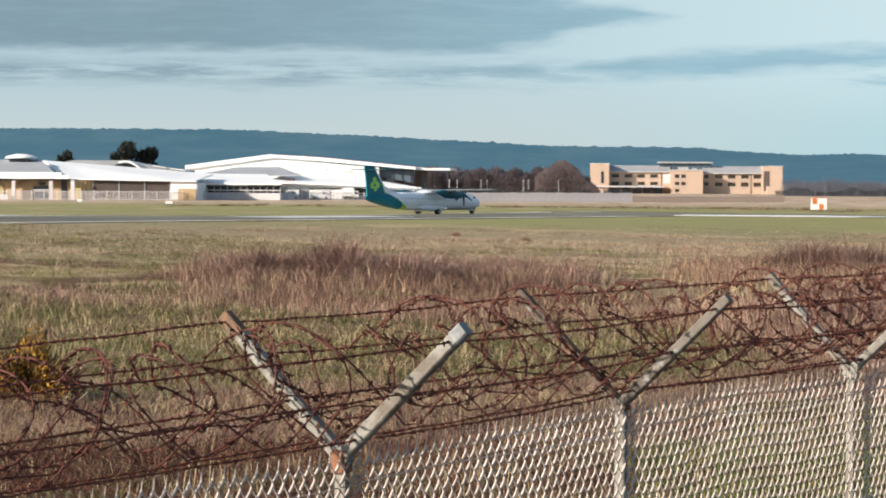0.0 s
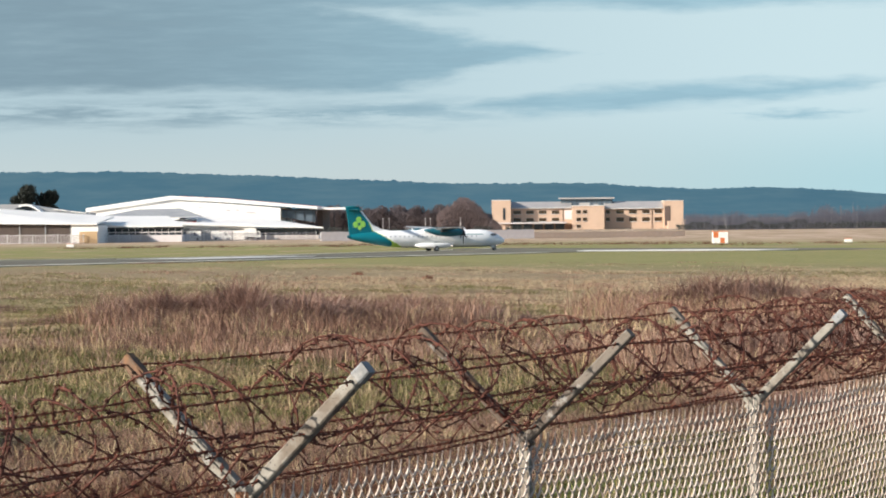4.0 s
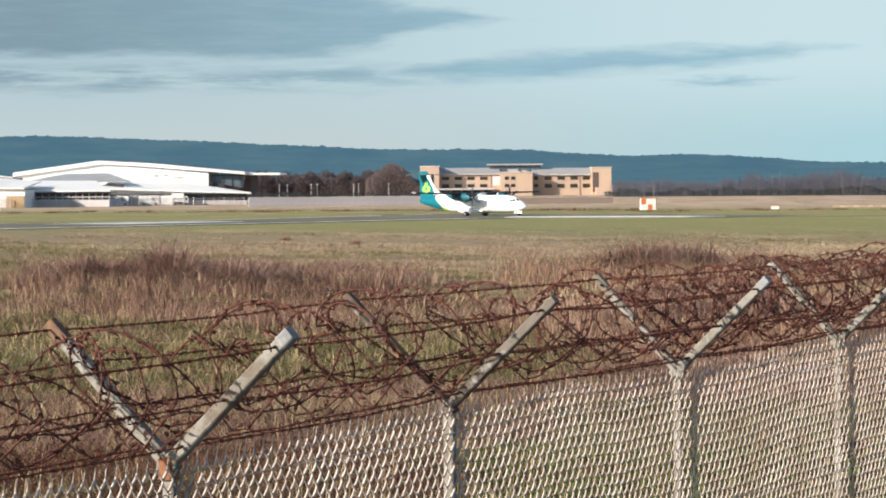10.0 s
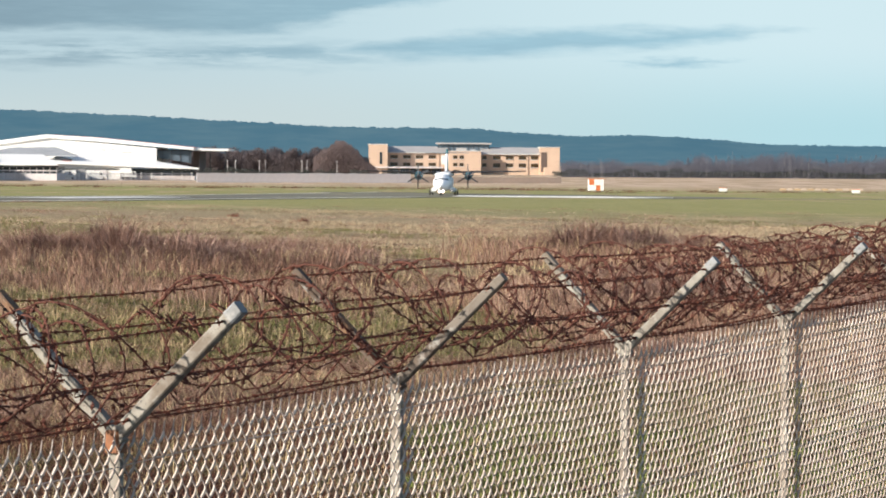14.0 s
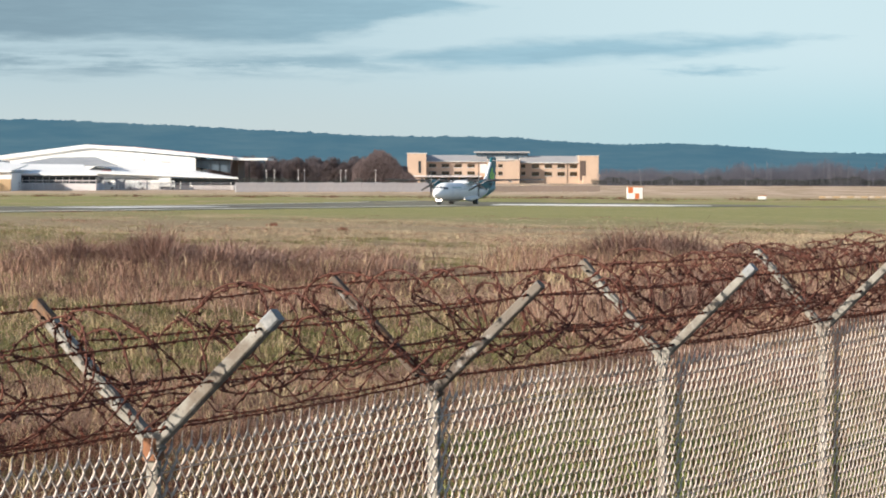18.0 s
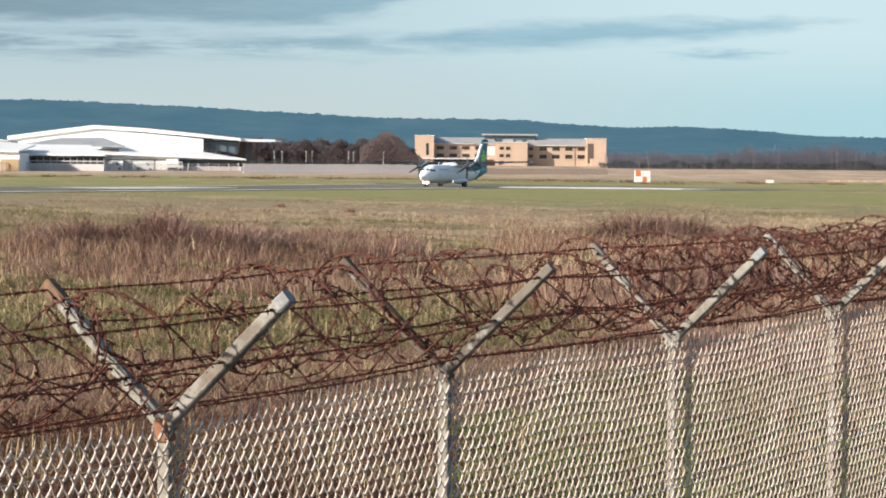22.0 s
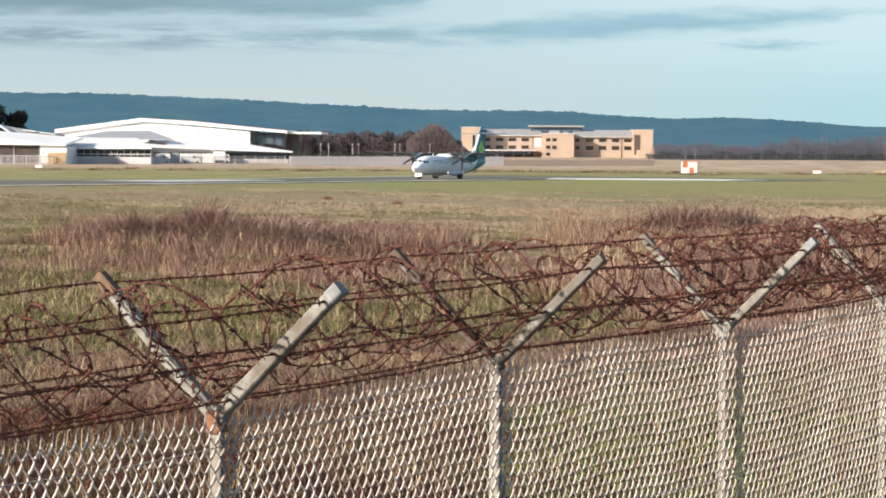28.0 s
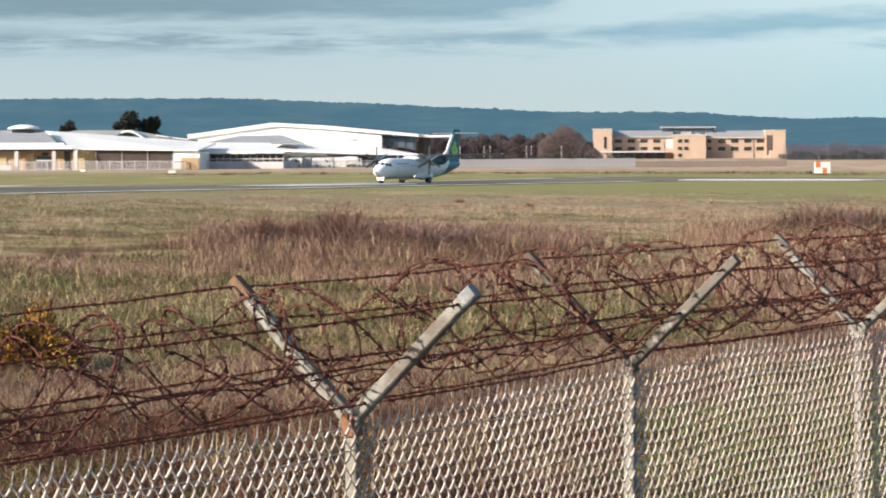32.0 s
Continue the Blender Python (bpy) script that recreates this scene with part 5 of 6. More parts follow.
        slab("gear_door", -0.45, 0.45, s * 2.06 - 0.03, s * 2.06 + 0.03, 0.62, 1.15, WHITE_PAINT, leg)
        for d in (-0.21, 0.21):
            wheel(0.0, s * 2.05 + d, 0.43, 0.43, 0.24, o)
        # propeller: own object, spinning about x
        prop = spindle("propeller", [(0.55, 0, 0, 0.02, 0.02), (0.40, 0, 0, 0.15, 0.15), (0.15, 0, 0, 0.27, 0.27), (-0.05, 0, 0, 0.31, 0.31)], DARK_STEEL, o, label="six-bladed propeller with a dark spinner")
        prop.location = (3.85, s * 4.05, 3.15)
        for i in range(6):
            bl = aerofoil((0, 0, 0.2), (0, 0.0, 1.96), 0.36, 0.20, 0.16, "blade", BLADE, prop, 5)
            bl.matrix_basis = pose(0.12, 0, 0, i * 60, 0, 0) @ pose(0, 0, 0, 0, 0, 55)
        PROPS.append((prop, s))
    # fin, rudder line, tailplane
    fin_out = [(-6.6, 3.36), (-9.0, 3.78), (-10.4, 4.45), (-12.3, 6.85), (-12.7, 7.50), (-14.95, 7.50), (-14.55, 5.2), (-14.35, 2.72), (-12.0, 2.5)]
    verts, faces = [], []
    n = len(fin_out)
    for y, k in ((-0.16, 1), (0.16, 1)):
        verts += [(x, y * (1.2 if z < 5 else 0.75), z) for x, z in fin_out]
    faces = [list(range(n)), list(range(n, 2 * n))[::-1]] + [(i, i + n, (i + 1) % n + n, (i + 1) % n) for i in range(n)]
    bm = bmesh.new()
    bv = [bm.verts.new(v) for v in verts]
    for f in faces:
        bm.faces.new([bv[i] for i in f])
    bmesh.ops.recalc_face_normals(bm, faces=bm.faces)
    bmesh.ops.bevel(bm, geom=bm.edges[:], offset=0.05, segments=2, affect="EDGES")
    fin = part("fin", bm, LIVERY, o, "teal swept fin with a white root")
    raw("fin_leading_edge", [(x + dx, y, z) for dx, y in ((0.06, 0.10), (0.06, -0.10), (-0.30, -0.235), (-0.30, 0.235)) for x, z in ((-9.0, 3.81), (-10.4, 4.48), (-12.25, 6.8))], [(0, 1, 4, 3), (1, 2, 5, 4), (3, 4, 7, 6), (4, 5, 8, 7), (6, 7, 10, 9), (7, 8, 11, 10), (9, 10, 1, 0), (10, 11, 2, 1)], WHITE_PAINT, fin)
    for s in (-1, 1):
        raw("rudder_line", [(-13.55, s * 0.175, 7.0), (-13.51, s * 0.175, 7.0), (-13.15, s * 0.215, 3.3), (-13.19, s * 0.215, 3.3)], [(0, 1, 2, 3)], DARK_STEEL, fin)
        for k, (cx, cz, r) in enumerate(((-12.75, 5.30, 0.54), (-12.05, 4.58, 0.54), (-13.30, 4.52, 0.52), (-12.62, 4.00, 0.40))):
            ring = [(cx + r * 0.82 * math.cos(a * 0.314159), s * 0.225, cz + r * math.sin(a * 0.314159)) for a in range(20)]
            ring2 = [(x, s * 0.15, z) for x, y, z in ring]
            raw("emblem", ring + ring2, [list(range(20))] + [(i, (i + 1) % 20, (i + 1) % 20 + 20, i + 20) for i in range(20)], LEAF_GREEN, fin, "plain leaf-green emblem shape")
        aerofoil((-13.6, 0, 6.95), (-13.8, s * 3.66, 6.95), 2.0, 1.15, 0.12, "tailplane", TEAL, o, 4)
        aerofoil((-12.70, s * 0.2, 6.95), (-13.31, s * 3.64, 6.95), 0.26, 0.20, 0.72, "deicing_boot", WING_PAINT, o, 2)
    spindle("fin_cap", [(-12.5, 0, 7.36, 0.03, 0.03), (-13.0, 0, 7.42, 0.2, 0.16), (-14.6, 0, 7.38, 0.2, 0.16), (-15.1, 0, 7.34, 0.03, 0.03)], TEAL, o)
    # nose gear with lit lamps
    v, q = tube([(10.6, 0, 1.0), (10.75, 0, 0.6), (10.77, 0, 0.3)], 0.07, 8)
    nose = raw("nose_leg", v, q, STEEL, o, smooth=True)
    for d in (-0.17, 0.17):
        wheel(10.77, d, 0.29, 0.29, 0.18, o)
        case = spindle("lamp_housing", [(11.02, d * 1.6, 0.74, 0.25, 0.25), (10.90, d * 1.6, 0.74, 0.27, 0.27), (10.70, d * 1.6, 0.74, 0.10, 0.10)], STEEL, nose, 12)
        spindle("landing_lamp", [(11.04, d * 1.6, 0.74, 0.22, 0.22), (11.025, d * 1.6, 0.74, 0.24, 0.24)], LAMP, case, 12, "lit landing lamp")
    for s in (-1, 1):
        slab("nose_gear_door", 10.2, 11.0, s * 0.34 - 0.02, s * 0.34 + 0.02, 0.50, 0.98, WHITE_PAINT, nose)
    for x, z in ((5.5, 3.59), (-3.6, 3.57)):
        prism("aerial", [(x, z - 0.12), (x + 0.35, z - 0.12), (x + 0.12, z + 0.3), (x, z + 0.3)], -0.02, 0.02, WHITE_PAINT, o)
    return o


WHITE_PAINT = material("white gloss paint", (0.86, 0.86, 0.86), (0.78, 0.78, 0.79), 0.8, 0.32, fine=6)
CABIN_GLASS = glass_material("cabin window glass", (0.56, 0.58, 0.60))
PROPS = []
AIRLINER = make_aircraft()


# ---------------------------------------------------------------- perimeter fence
LINE = Vector((math.sin(radians(29.4)), math.cos(radians(29.4)), 0))   # along the fence
FACE = Vector((LINE.y, -LINE.x, 0))                                   # toward the road side
POSTS = [  # crotch, tip of the arm on the road side, tip of the arm on the field side
    ((-3.52, 10.25, 4.55), (-2.91, 9.91, 5.20), (-4.13, 10.59, 5.22)),
    ((-1.248, 14.294, 4.63), (-0.632, 13.951, 5.28), (-1.866, 14.644, 5.30)),
    ((0.135, 16.745, 4.71), (0.727, 16.407, 5.335), (-0.456, 17.083, 5.336)),
    ((1.678, 19.552, 4.728), (2.245, 19.244, 5.338), (1.155, 19.869, 5.351)),
    ((3.10, 22.07, 4.78), (3.645, 21.78, 5.367), (2.63, 22.36, 5.36)),
    ((4.56, 24.59, 4.84), (5.06, 24.31, 5.40), (4.05, 24.88, 5.41)),
    ((6.0, 27.12, 4.88), (6.50, 26.84, 5.44), (5.50, 27.40, 5.44)),
]


def beam(bm, a, b, w0, w1, side, deep=1.0):
    """A tapered square bar from a to b with chamfered edges."""
    a, b = Vector(a), Vector(b)
    d = (b - a).normalized()
    u = (side - d * side.dot(d)).normalized()
    v = d.cross(u)
    rings = []
    for p, w in ((a, w0), (b, w1)):
        c = w * 0.12
        h = w / 2
        pts = [(-h, -h + c), (-h + c, -h), (h - c, -h), (h, -h + c), (h, h - c), (h - c, h), (-h + c, h), (-h, h - c)]
        rings.append([bm.verts.new(p + u * s + v * t * deep) for s, t in pts])
    for k in range(8):
        bm.faces.new((rings[0][k], rings[0][(k + 1) % 8], rings[1][(k + 1) % 8], rings[1][k]))
    bm.faces.new(rings[0][::-1])
    bm.faces.new(rings[1])


def barbs(points, gap, length, radius, rng):
    """Short crossed spikes along a wire."""
    out = []
    for p, q in zip(points, points[1:]):
        n = max(1, round((q - p).length / gap))
        for i in range(n):
            c = p.lerp(q, (i + rng.random() * 0.4) / n)
            for _ in range(2):
                d = Vector((rng.gauss(0, 1), rng.gauss(0, 1), rng.gauss(0, 1))).normalized() * length * rng.uniform(0.6, 1.1)
                out.append(tube([tuple(c - d), tuple(c + d)], radius, 3))
            d = (q - p).normalized() * 0.010
            out.append(tube([tuple(c - d), tuple(c + d)], radius * 2.2, 4))
    return out


def make_fence():
    o = thing("perimeter_fence", 0, 0, 0, "chain-link fence on concrete posts with rusty barbed wire", "fence")
    rng = random.Random(11)
    for j, r, l in POSTS:
        j, r, l = Vector(j), Vector(r), Vector(l)
        foot = float(ground_z(j.x, j.y)) - 0.4
        bm = bmesh.new()
        beam(bm, Vector((j.x, j.y, foot)) + FACE * 0.002, j + FACE * 0.002 - Vector((0, 0, 0.02)), *((0.066, 0.062) if j.y < 18 else (0.056, 0.052)), FACE, 0.72)
        p = part("post", bm, CONCRETE_POST, o, "weathered concrete post")
        stained = abs(j.x - 0.135) < 0.01
        near_post = abs(j.x + 1.248) < 0.01
        for tip in (r, l):
            bm = bmesh.new()
            d = (tip - j).normalized()
            beam(bm, j - d * 0.05, tip + d * 0.002, *((0.066, 0.060) if near_post else (0.056, 0.050)), LINE, 1.05)
            arm = part("arm", bm, STAINED_POST if stained and tip is l else (GRIMY_POST if stained else CONCRETE_POST), p)
            if tip is r and not stained:
                bm = bmesh.new()
                beam(bm, tip - d * 0.075, tip + d * 0.006, *((0.067, 0.065) if near_post else (0.056, 0.054)), LINE, 1.07)
                part("cap", bm, CAP, arm, "pale grey arm tip")
            if near_post and tip is l:
                bm = bmesh.new()
                beam(bm, tip - d * 0.13, tip + d * 0.004, 0.066, 0.063, LINE, 1.07)
                part("tip", bm, STAINED_POST, arm, "brown stained arm tip")
            for f in (0.14, 0.50, 0.90):
                c = j.lerp(tip, f)
                v, q = tube([tuple(c - LINE * 0.048), tuple(c + LINE * 0.048)], 0.008, 6)
                raw("pin", v, q, DARK_STEEL, arm)
        if near_post:
            bm = bmesh.new()
            beam(bm, j - Vector((0, 0, 0.075)), j + Vector((0, 0, 0.035)), 0.084, 0.078, FACE, 1.05)
            part("clamp", bm, RUST_STAIN, p, "rust stained clamp")
    tops = [Vector(p[0]) for p in POSTS]
    far = tops[-1] + (tops[-1] - tops[-2]) * 2
    near = tops[0] + (tops[0] - tops[1]) * 0.5

    def top_at(s):
        """Crotch height at a distance along the fence from the second post."""
        ss = [(t - tops[1]).dot(LINE) for t in tops]
        return float(np.interp(s, ss, [t.z for t in tops]))

    # straight barbed strands, sagging a little between the posts
    for side in (1, 2):
        for f in ((0.90, 0.50, 0.14) if side == 1 else (0.96, 0.72, 0.40, 0.12)):
            corners = [Vector(p[0]).lerp(Vector(p[side]), f) for p in POSTS]
            pts = []
            for a, b in zip(corners, corners[1:]):
                sag = rng.uniform(0.005, 0.03)
                for i in range(10):
                    t = i / 10
                    p = a.lerp(b, t)
                    p.z -= sag * 4 * t * (1 - t)
                    p += Vector((rng.gauss(0, 0.003), rng.gauss(0, 0.003), rng.gauss(0, 0.003)))
                    pts.append(p)
            pts.append(corners[-1])
            bars = [tube([tuple(p) for p in pts], 0.0045, 5)] + barbs(pts, 0.082, 0.024, 0.0036, rng)
            tubes("barbed_strand", bars, RUST_STRAND, o, "rusty barbed wire")
    # loose coils lying in the V of the arms
    start, length = -4.0, 17.5
    for turn, (radius, pitch, off, lift) in enumerate(((0.34, 0.56, -0.06, 0.38), (0.27, 0.90, -0.02, 0.36), (0.36, 1.25, -0.08, 0.36), (0.30, 0.44, 0.10, 0.36))):
        pts, phase = [], rng.uniform(0, 6)
        begin = start if turn < 3 else 5.2
        n = int((start + length - begin) / pitch * 26)
        for i in range(n):
            u = i / 26
            s = begin + u * pitch
            k = int(u)
            wob = random.Random(k * 7 + turn)
            r = radius * wob.uniform(0.62, 1.15)
            lean = wob.uniform(-0.7, 0.7)
            a = phase + u * 2 * math.pi
            base = tops[1] + LINE * s
            z = top_at(s) + lift + r * math.sin(a) * 0.92
            p = base + FACE * (off + r * 1.05 * math.cos(a)) + LINE * (lean * r * math.sin(a) + 0.05 * math.sin(a * 2.3 + k))
            away = abs((p - base).dot(FACE))
            p.z = max(z, top_at(s) + 0.05 + away * 1.05)   # lies in the V of the arms
            pts.append(p)
        bars = [tube([tuple(p) for p in pts], 0.0050 if turn < 3 else 0.0042, 5)] + barbs(pts[::2], 0.085, 0.030, 0.0042, rng)
        tubes("barbed_coil", bars, RUST, o, "loose rusty barbed coil")
    # tangled low wires close above the mesh
    for k in range(2):
        pts = []
        s = start
        while s < start + length:
            pts.append(tops[1] + LINE * s + FACE * rng.uniform(-0.16, 0.10) + Vector((0, 0, top_at(s) - tops[1].z + 0.20 + 0.07 * k + rng.uniform(-0.06, 0.07))))
            s += rng.uniform(0.10, 0.32)
        tubes("loose_wire", [tube([tuple(p) for p in pts], 0.0040, 5)] + barbs(pts, 0.10, 0.022, 0.0033, rng), RUST, o, "rusty loose barbed wire")
    # chain link: zigzag wires hooked into their neighbours, bowing to front and back by turns
    half_w, half_h, bow = 0.043, 0.066, 0.0025
    first, last = -3.6, 13.6
    count = int((last - first) / half_w)
    rows_down = 36
    k = np.concatenate([np.arange(24 * 8) / 8, 24 + np.arange((rows_down - 24) * 2 + 1) / 2])   # finer in the upper part
    bars = []
    for i in range(count):
        s0 = first + i * half_w
        t = k + (i % 2)
        tri = np.abs(((t + 1) % 2) - 1)
        tri = 0.5 - 0.5 * np.cos(tri * math.pi) * 0.85 - 0.5 * (1 - 2 * tri) * 0.15
        rising = np.where((np.floor(t) % 2) == 0, 1.0, -1.0)
        depth = -bow * rising * np.sin((k % 1.0) * math.pi)
        s = s0 + half_w * tri
        wave = (field(np.array([s0]), np.array([0.0]), 0.9, 8)[0] - 0.5) * 0.05
        z = top_at(s0) + 0.0 - k * half_h + wave + rng.uniform(-0.004, 0.004)
        bend = 0.012 * (field(s, z, 0.8, 9) - 0.5)
        p0 = np.array(tops[1])
        pts = p0[None, :2] + s[:, None] * np.array(LINE)[None, :2] + (0.039 + depth + bend)[:, None] * np.array(FACE)[None, :2]
        pts = np.concatenate([pts, z[:, None]], 1)
        if i % 2 == 0:   # the twisted barb that stands up from the selvage
            up = pts[0] + np.array([LINE.x * 0.010, LINE.y * 0.010, 0.050])
            pts = np.concatenate([[up], pts])
        # Sunlit diagonals are thickened, dim ones thinned: light contrast put into the shape.
        thick = np.interp(np.convolve(np.pad(rising, 1, mode="edge"), np.ones(3) / 3, "valid"), [-1, 1], [0.0080, 0.0040])
        bars.append(tube(pts, np.pad(thick, (len(pts) - len(thick), 0), mode="edge"), 4, 0.6))
    m = tubes("chain_link", bars, GALVANISED, o, "dull galvanised chain-link mesh")
    tagged(m, kind="stuff")
    for dz in (0.14, 0.95, 1.8):
        pts = [tops[1] + LINE * s + FACE * 0.036 + Vector((0, 0, top_at(s) - tops[1].z - dz + 0.012 * math.sin(s * 2.1))) for s in np.arange(first, last, 0.3)]
        tubes("line_wire", [tube([tuple(p) for p in pts], 0.0035, 5)], GALVANISED, o, "galvanised straining wire")


make_fence()


# ---------------------------------------------------------------- plants
def spread_points(rng, n, r0, r1, a0=-0.24, a1=0.225):
    r = np.sqrt(rng.uniform(r0 * r0, r1 * r1, n))
    a = rng.uniform(a0, a1, n)
    return r * np.sin(np.arctan(a)), r * np.cos(np.arctan(a))


def blades(name, x, y, rng, per, h, w, lean, mat, label, patch=0.16, bent=True, thick_far=True):
    """Blades or stems in tufts at x, y: h, w and lean are (low, high)."""
    n = len(x) * per
    bx = np.repeat(x, per) + rng.normal(0, patch, n)
    by = np.repeat(y, per) + rng.normal(0, patch, n)
    bz = ground_z(bx, by) - 0.03
    size = np.repeat(rng.uniform(0.7, 1.3, len(x)) * (0.6 + 0.8 * field(x, y, np.mean(np.hypot(x, y)) * 0.022, 77)), per)
    hh = rng.uniform(h[0], h[1], n) * size
    hh = hh * np.interp(by, [185, 295], [1.0, 0.42])
    far = np.hypot(bx, by) / 90 if thick_far else 1.0
    ww = rng.uniform(w[0], w[1], n) * np.maximum(far, 0.7)
    a, b = rng.uniform(0, 2 * math.pi, n), rng.uniform(0, 2 * math.pi, n)
    ln = rng.uniform(lean[0], lean[1], n) * hh
    dx, dy = np.cos(a) * ln, np.sin(a) * ln
    sx, sy = np.cos(b) * ww / 2, np.sin(b) * ww / 2
    base = np.stack([bx, by, bz], -1)
    side = np.stack([sx, sy, 0 * sx], -1)
    tip = base + np.stack([dx, dy, hh * np.sqrt(np.maximum(0.15, 1 - (ln / hh) ** 2 * 0.6))], -1)
    if bent:
        mid = base + np.stack([dx * 0.30, dy * 0.30, hh * 0.62], -1)
        verts = np.stack([base - side, base + side, mid + side * 0.8, mid - side * 0.8, tip], 1).reshape(-1, 3)
        i = np.arange(n) * 5
        idx = np.stack([i, i + 1, i + 2, i + 3, i + 3, i + 2, i + 4], -1).ravel()
        counts = np.tile([4, 3], n)
    else:
        verts = np.stack([base - side, base + side, tip], 1).reshape(-1, 3)
        idx = np.arange(n * 3)
        counts = np.full(n, 3)
    ob = quick(name, (verts, idx), counts, mat)
    return tagged(ob, label, "grass", kind="stuff")


def ground_plants():
    rng = np.random.RandomState(3)
    straw = plant_material("dry straw grass", [(0.27, 0.195, 0.100), (0.55, 0.425, 0.235), (0.72, 0.58, 0.36)], 0.05)
    green = plant_material("green winter grass", [(0.078, 0.078, 0.024), (0.195, 0.185, 0.066), (0.38, 0.325, 0.150)], 0.05)
    brown = plant_material("dead bracken", [(0.075, 0.038, 0.026), (0.34, 0.192, 0.132), (0.68, 0.51, 0.39)], 0.06)
    dark_brown = plant_material("dark dead bracken", [(0.034, 0.012, 0.008), (0.165, 0.066, 0.038), (0.50, 0.315, 0.205)], 0.06)
    fresh = plant_material("fresh green grass", [(0.075, 0.095, 0.022), (0.185, 0.220, 0.055), (0.34, 0.345, 0.12)], 0.05)
    pale_straw = plant_material("bleached straw grass", [(0.29, 0.22, 0.135), (0.56, 0.44, 0.28), (0.76, 0.62, 0.43)], 0.05)
    # share of each kind over the land
    x, y = spread_points(rng, 36000, 46, 146)
    slope = x / y
    patch = field(x, y, 16, 21) * 0.5 + field(x, y, 6, 22) * 0.35 + field(x, y, 2, 25) * 0.15
    greenish = patch + np.interp(y, [46, 60, 78, 88, 120, 140], [-0.2, -0.2, -0.2, 0.07, 0.07, -0.05]) + np.interp(slope, [-0.01, 0.03, 0.1], [0, 0.30, 0.55]) * np.interp(y, [58, 74, 84], [1, 0.9, 0]) - np.interp(slope, [-0.02, 0.06, 0.1], [0, 0.12, 0.25]) * np.interp(y, [60, 75], [0, 1]) + np.interp(slope, [-0.12, -0.02], [0.11, 0]) * np.interp(y, [85, 95], [0, 1])
    g = (greenish > 0.50) & (rng.rand(len(x)) < 0.74)
    b = (~g) & (rng.rand(len(x)) < np.interp(y, [46, 80, 92, 120, 140], [0.9, 0.9, 0.62, 0.72, 0.85]) + np.interp(slope, [0.0, 0.1], [-0.05, 0.2]))
    s = ~(g | b)
    lush, g = g & (y < 66), g & (y >= 66)
    blades("green_grass", x[lush], y[lush], rng, 12, (0.12, 0.40), (0.016, 0.032), (0.5, 2.2), fresh, "fresh green grass on the bank below the fence", 0.22)
    blades("green_grass", x[g], y[g], rng, 12, (0.10, 0.38), (0.016, 0.032), (0.5, 2.2), green, "green winter grass in tufts behind the fence", 0.22)
    near, b = b & (y < 64), b & (y >= 64)
    blades("dead_bracken", x[near], y[near], rng, 8, (0.20, 0.70), (0.012, 0.026), (0.6, 2.6), dark_brown, "dark red-brown dead bracken below the fence", 0.26)
    blades("dead_bracken", x[b], y[b], rng, 8, (0.20, 0.68), (0.012, 0.026), (0.6, 2.6), brown, "red-brown dead bracken and bramble stems", 0.26)
    blades("straw_grass", x[s], y[s], rng, 10, (0.18, 0.58), (0.013, 0.026), (0.5, 2.3), straw, "dry straw-coloured grass in tufts", 0.22)
    pick = rng.rand(len(x)) < 0.06
    blades("stalk_grass", x[pick], y[pick], rng, 2, (0.4, 0.95), (0.014, 0.024), (0.05, 0.6), straw, "pale dead stalks standing above the grass", 0.3)
    x, y = spread_points(rng, 36000, 132, 308)
    patch = field(x, y, 26, 23) * 0.5 + field(x, y, 8, 24) * 0.35 + field(x, y, 3, 26) * 0.15
    keep = rng.rand(len(x)) < np.interp(y + 70 * (field(x, y, 18, 27) - 0.5), [138, 238, 282], [1, 1, 0.06])
    x, y, patch = x[keep], y[keep], patch[keep]
    slope = x / y
    east = np.interp(slope, [0.03, 0.08], [0, 1]) * np.interp(y, [138, 185, 200], [1, 1, 0])
    g = (patch - 0.2 * east + np.interp(slope, [-0.13, -0.06], [0.16, 0.0]) + np.interp(y, [138, 150, 175, 230, 290], [-0.04, -0.02, 0.05, -0.07, -0.02]) > 0.50) & (rng.rand(len(x)) < 0.75)
    b = (~g) & (rng.rand(len(x)) < np.interp(y, [138, 165, 195, 240, 300], [0.85, 0.75, 0.42, 0.2, 0.2]) * (0.5 + field(x, y, 11, 28)) + 0.4 * east)
    s = ~(g | b)
    blades("green_grass", x[g], y[g], rng, 11, (0.20, 0.46), (0.012, 0.024), (0.5, 2.2), green, "green grass on the open field", 0.24, False)
    blades("dead_weeds", x[b], y[b], rng, 12, (0.15, 0.65), (0.010, 0.022), (0.5, 2.2), brown, "brown dead weeds on the open field", 0.26, False)
    blades("straw_grass", x[s], y[s], rng, 12, (0.15, 0.62), (0.010, 0.022), (0.5, 2.0), pale_straw, "bleached straw-coloured grass on the open field", 0.26, False)
    pick = rng.rand(len(x)) < 0.015
    blades("stalk_grass", x[pick], y[pick], rng, 2, (0.6, 1.2), (0.010, 0.018), (0.05, 0.5), pale_straw, "pale dead stalks standing on the open field", 0.4, False)
    # low dark streaks of weeds where the mown strip begins
    cx, cy = spread_points(rng, 90, 205, 328, -0.16, 0.16)
    x = np.repeat(cx, 34) + rng.normal(0, 1, 90 * 34) * np.repeat(rng.uniform(0.8, 3.6, 90), 34)
    y = np.repeat(cy, 34) + rng.normal(0, 1.8, 90 * 34)
    blades("dead_weeds", x, y, rng, 5, (0.15, 0.50), (0.010, 0.020), (0.3, 1.4), brown, "low brown weeds in streaks on the mown grass", 0.4, False)
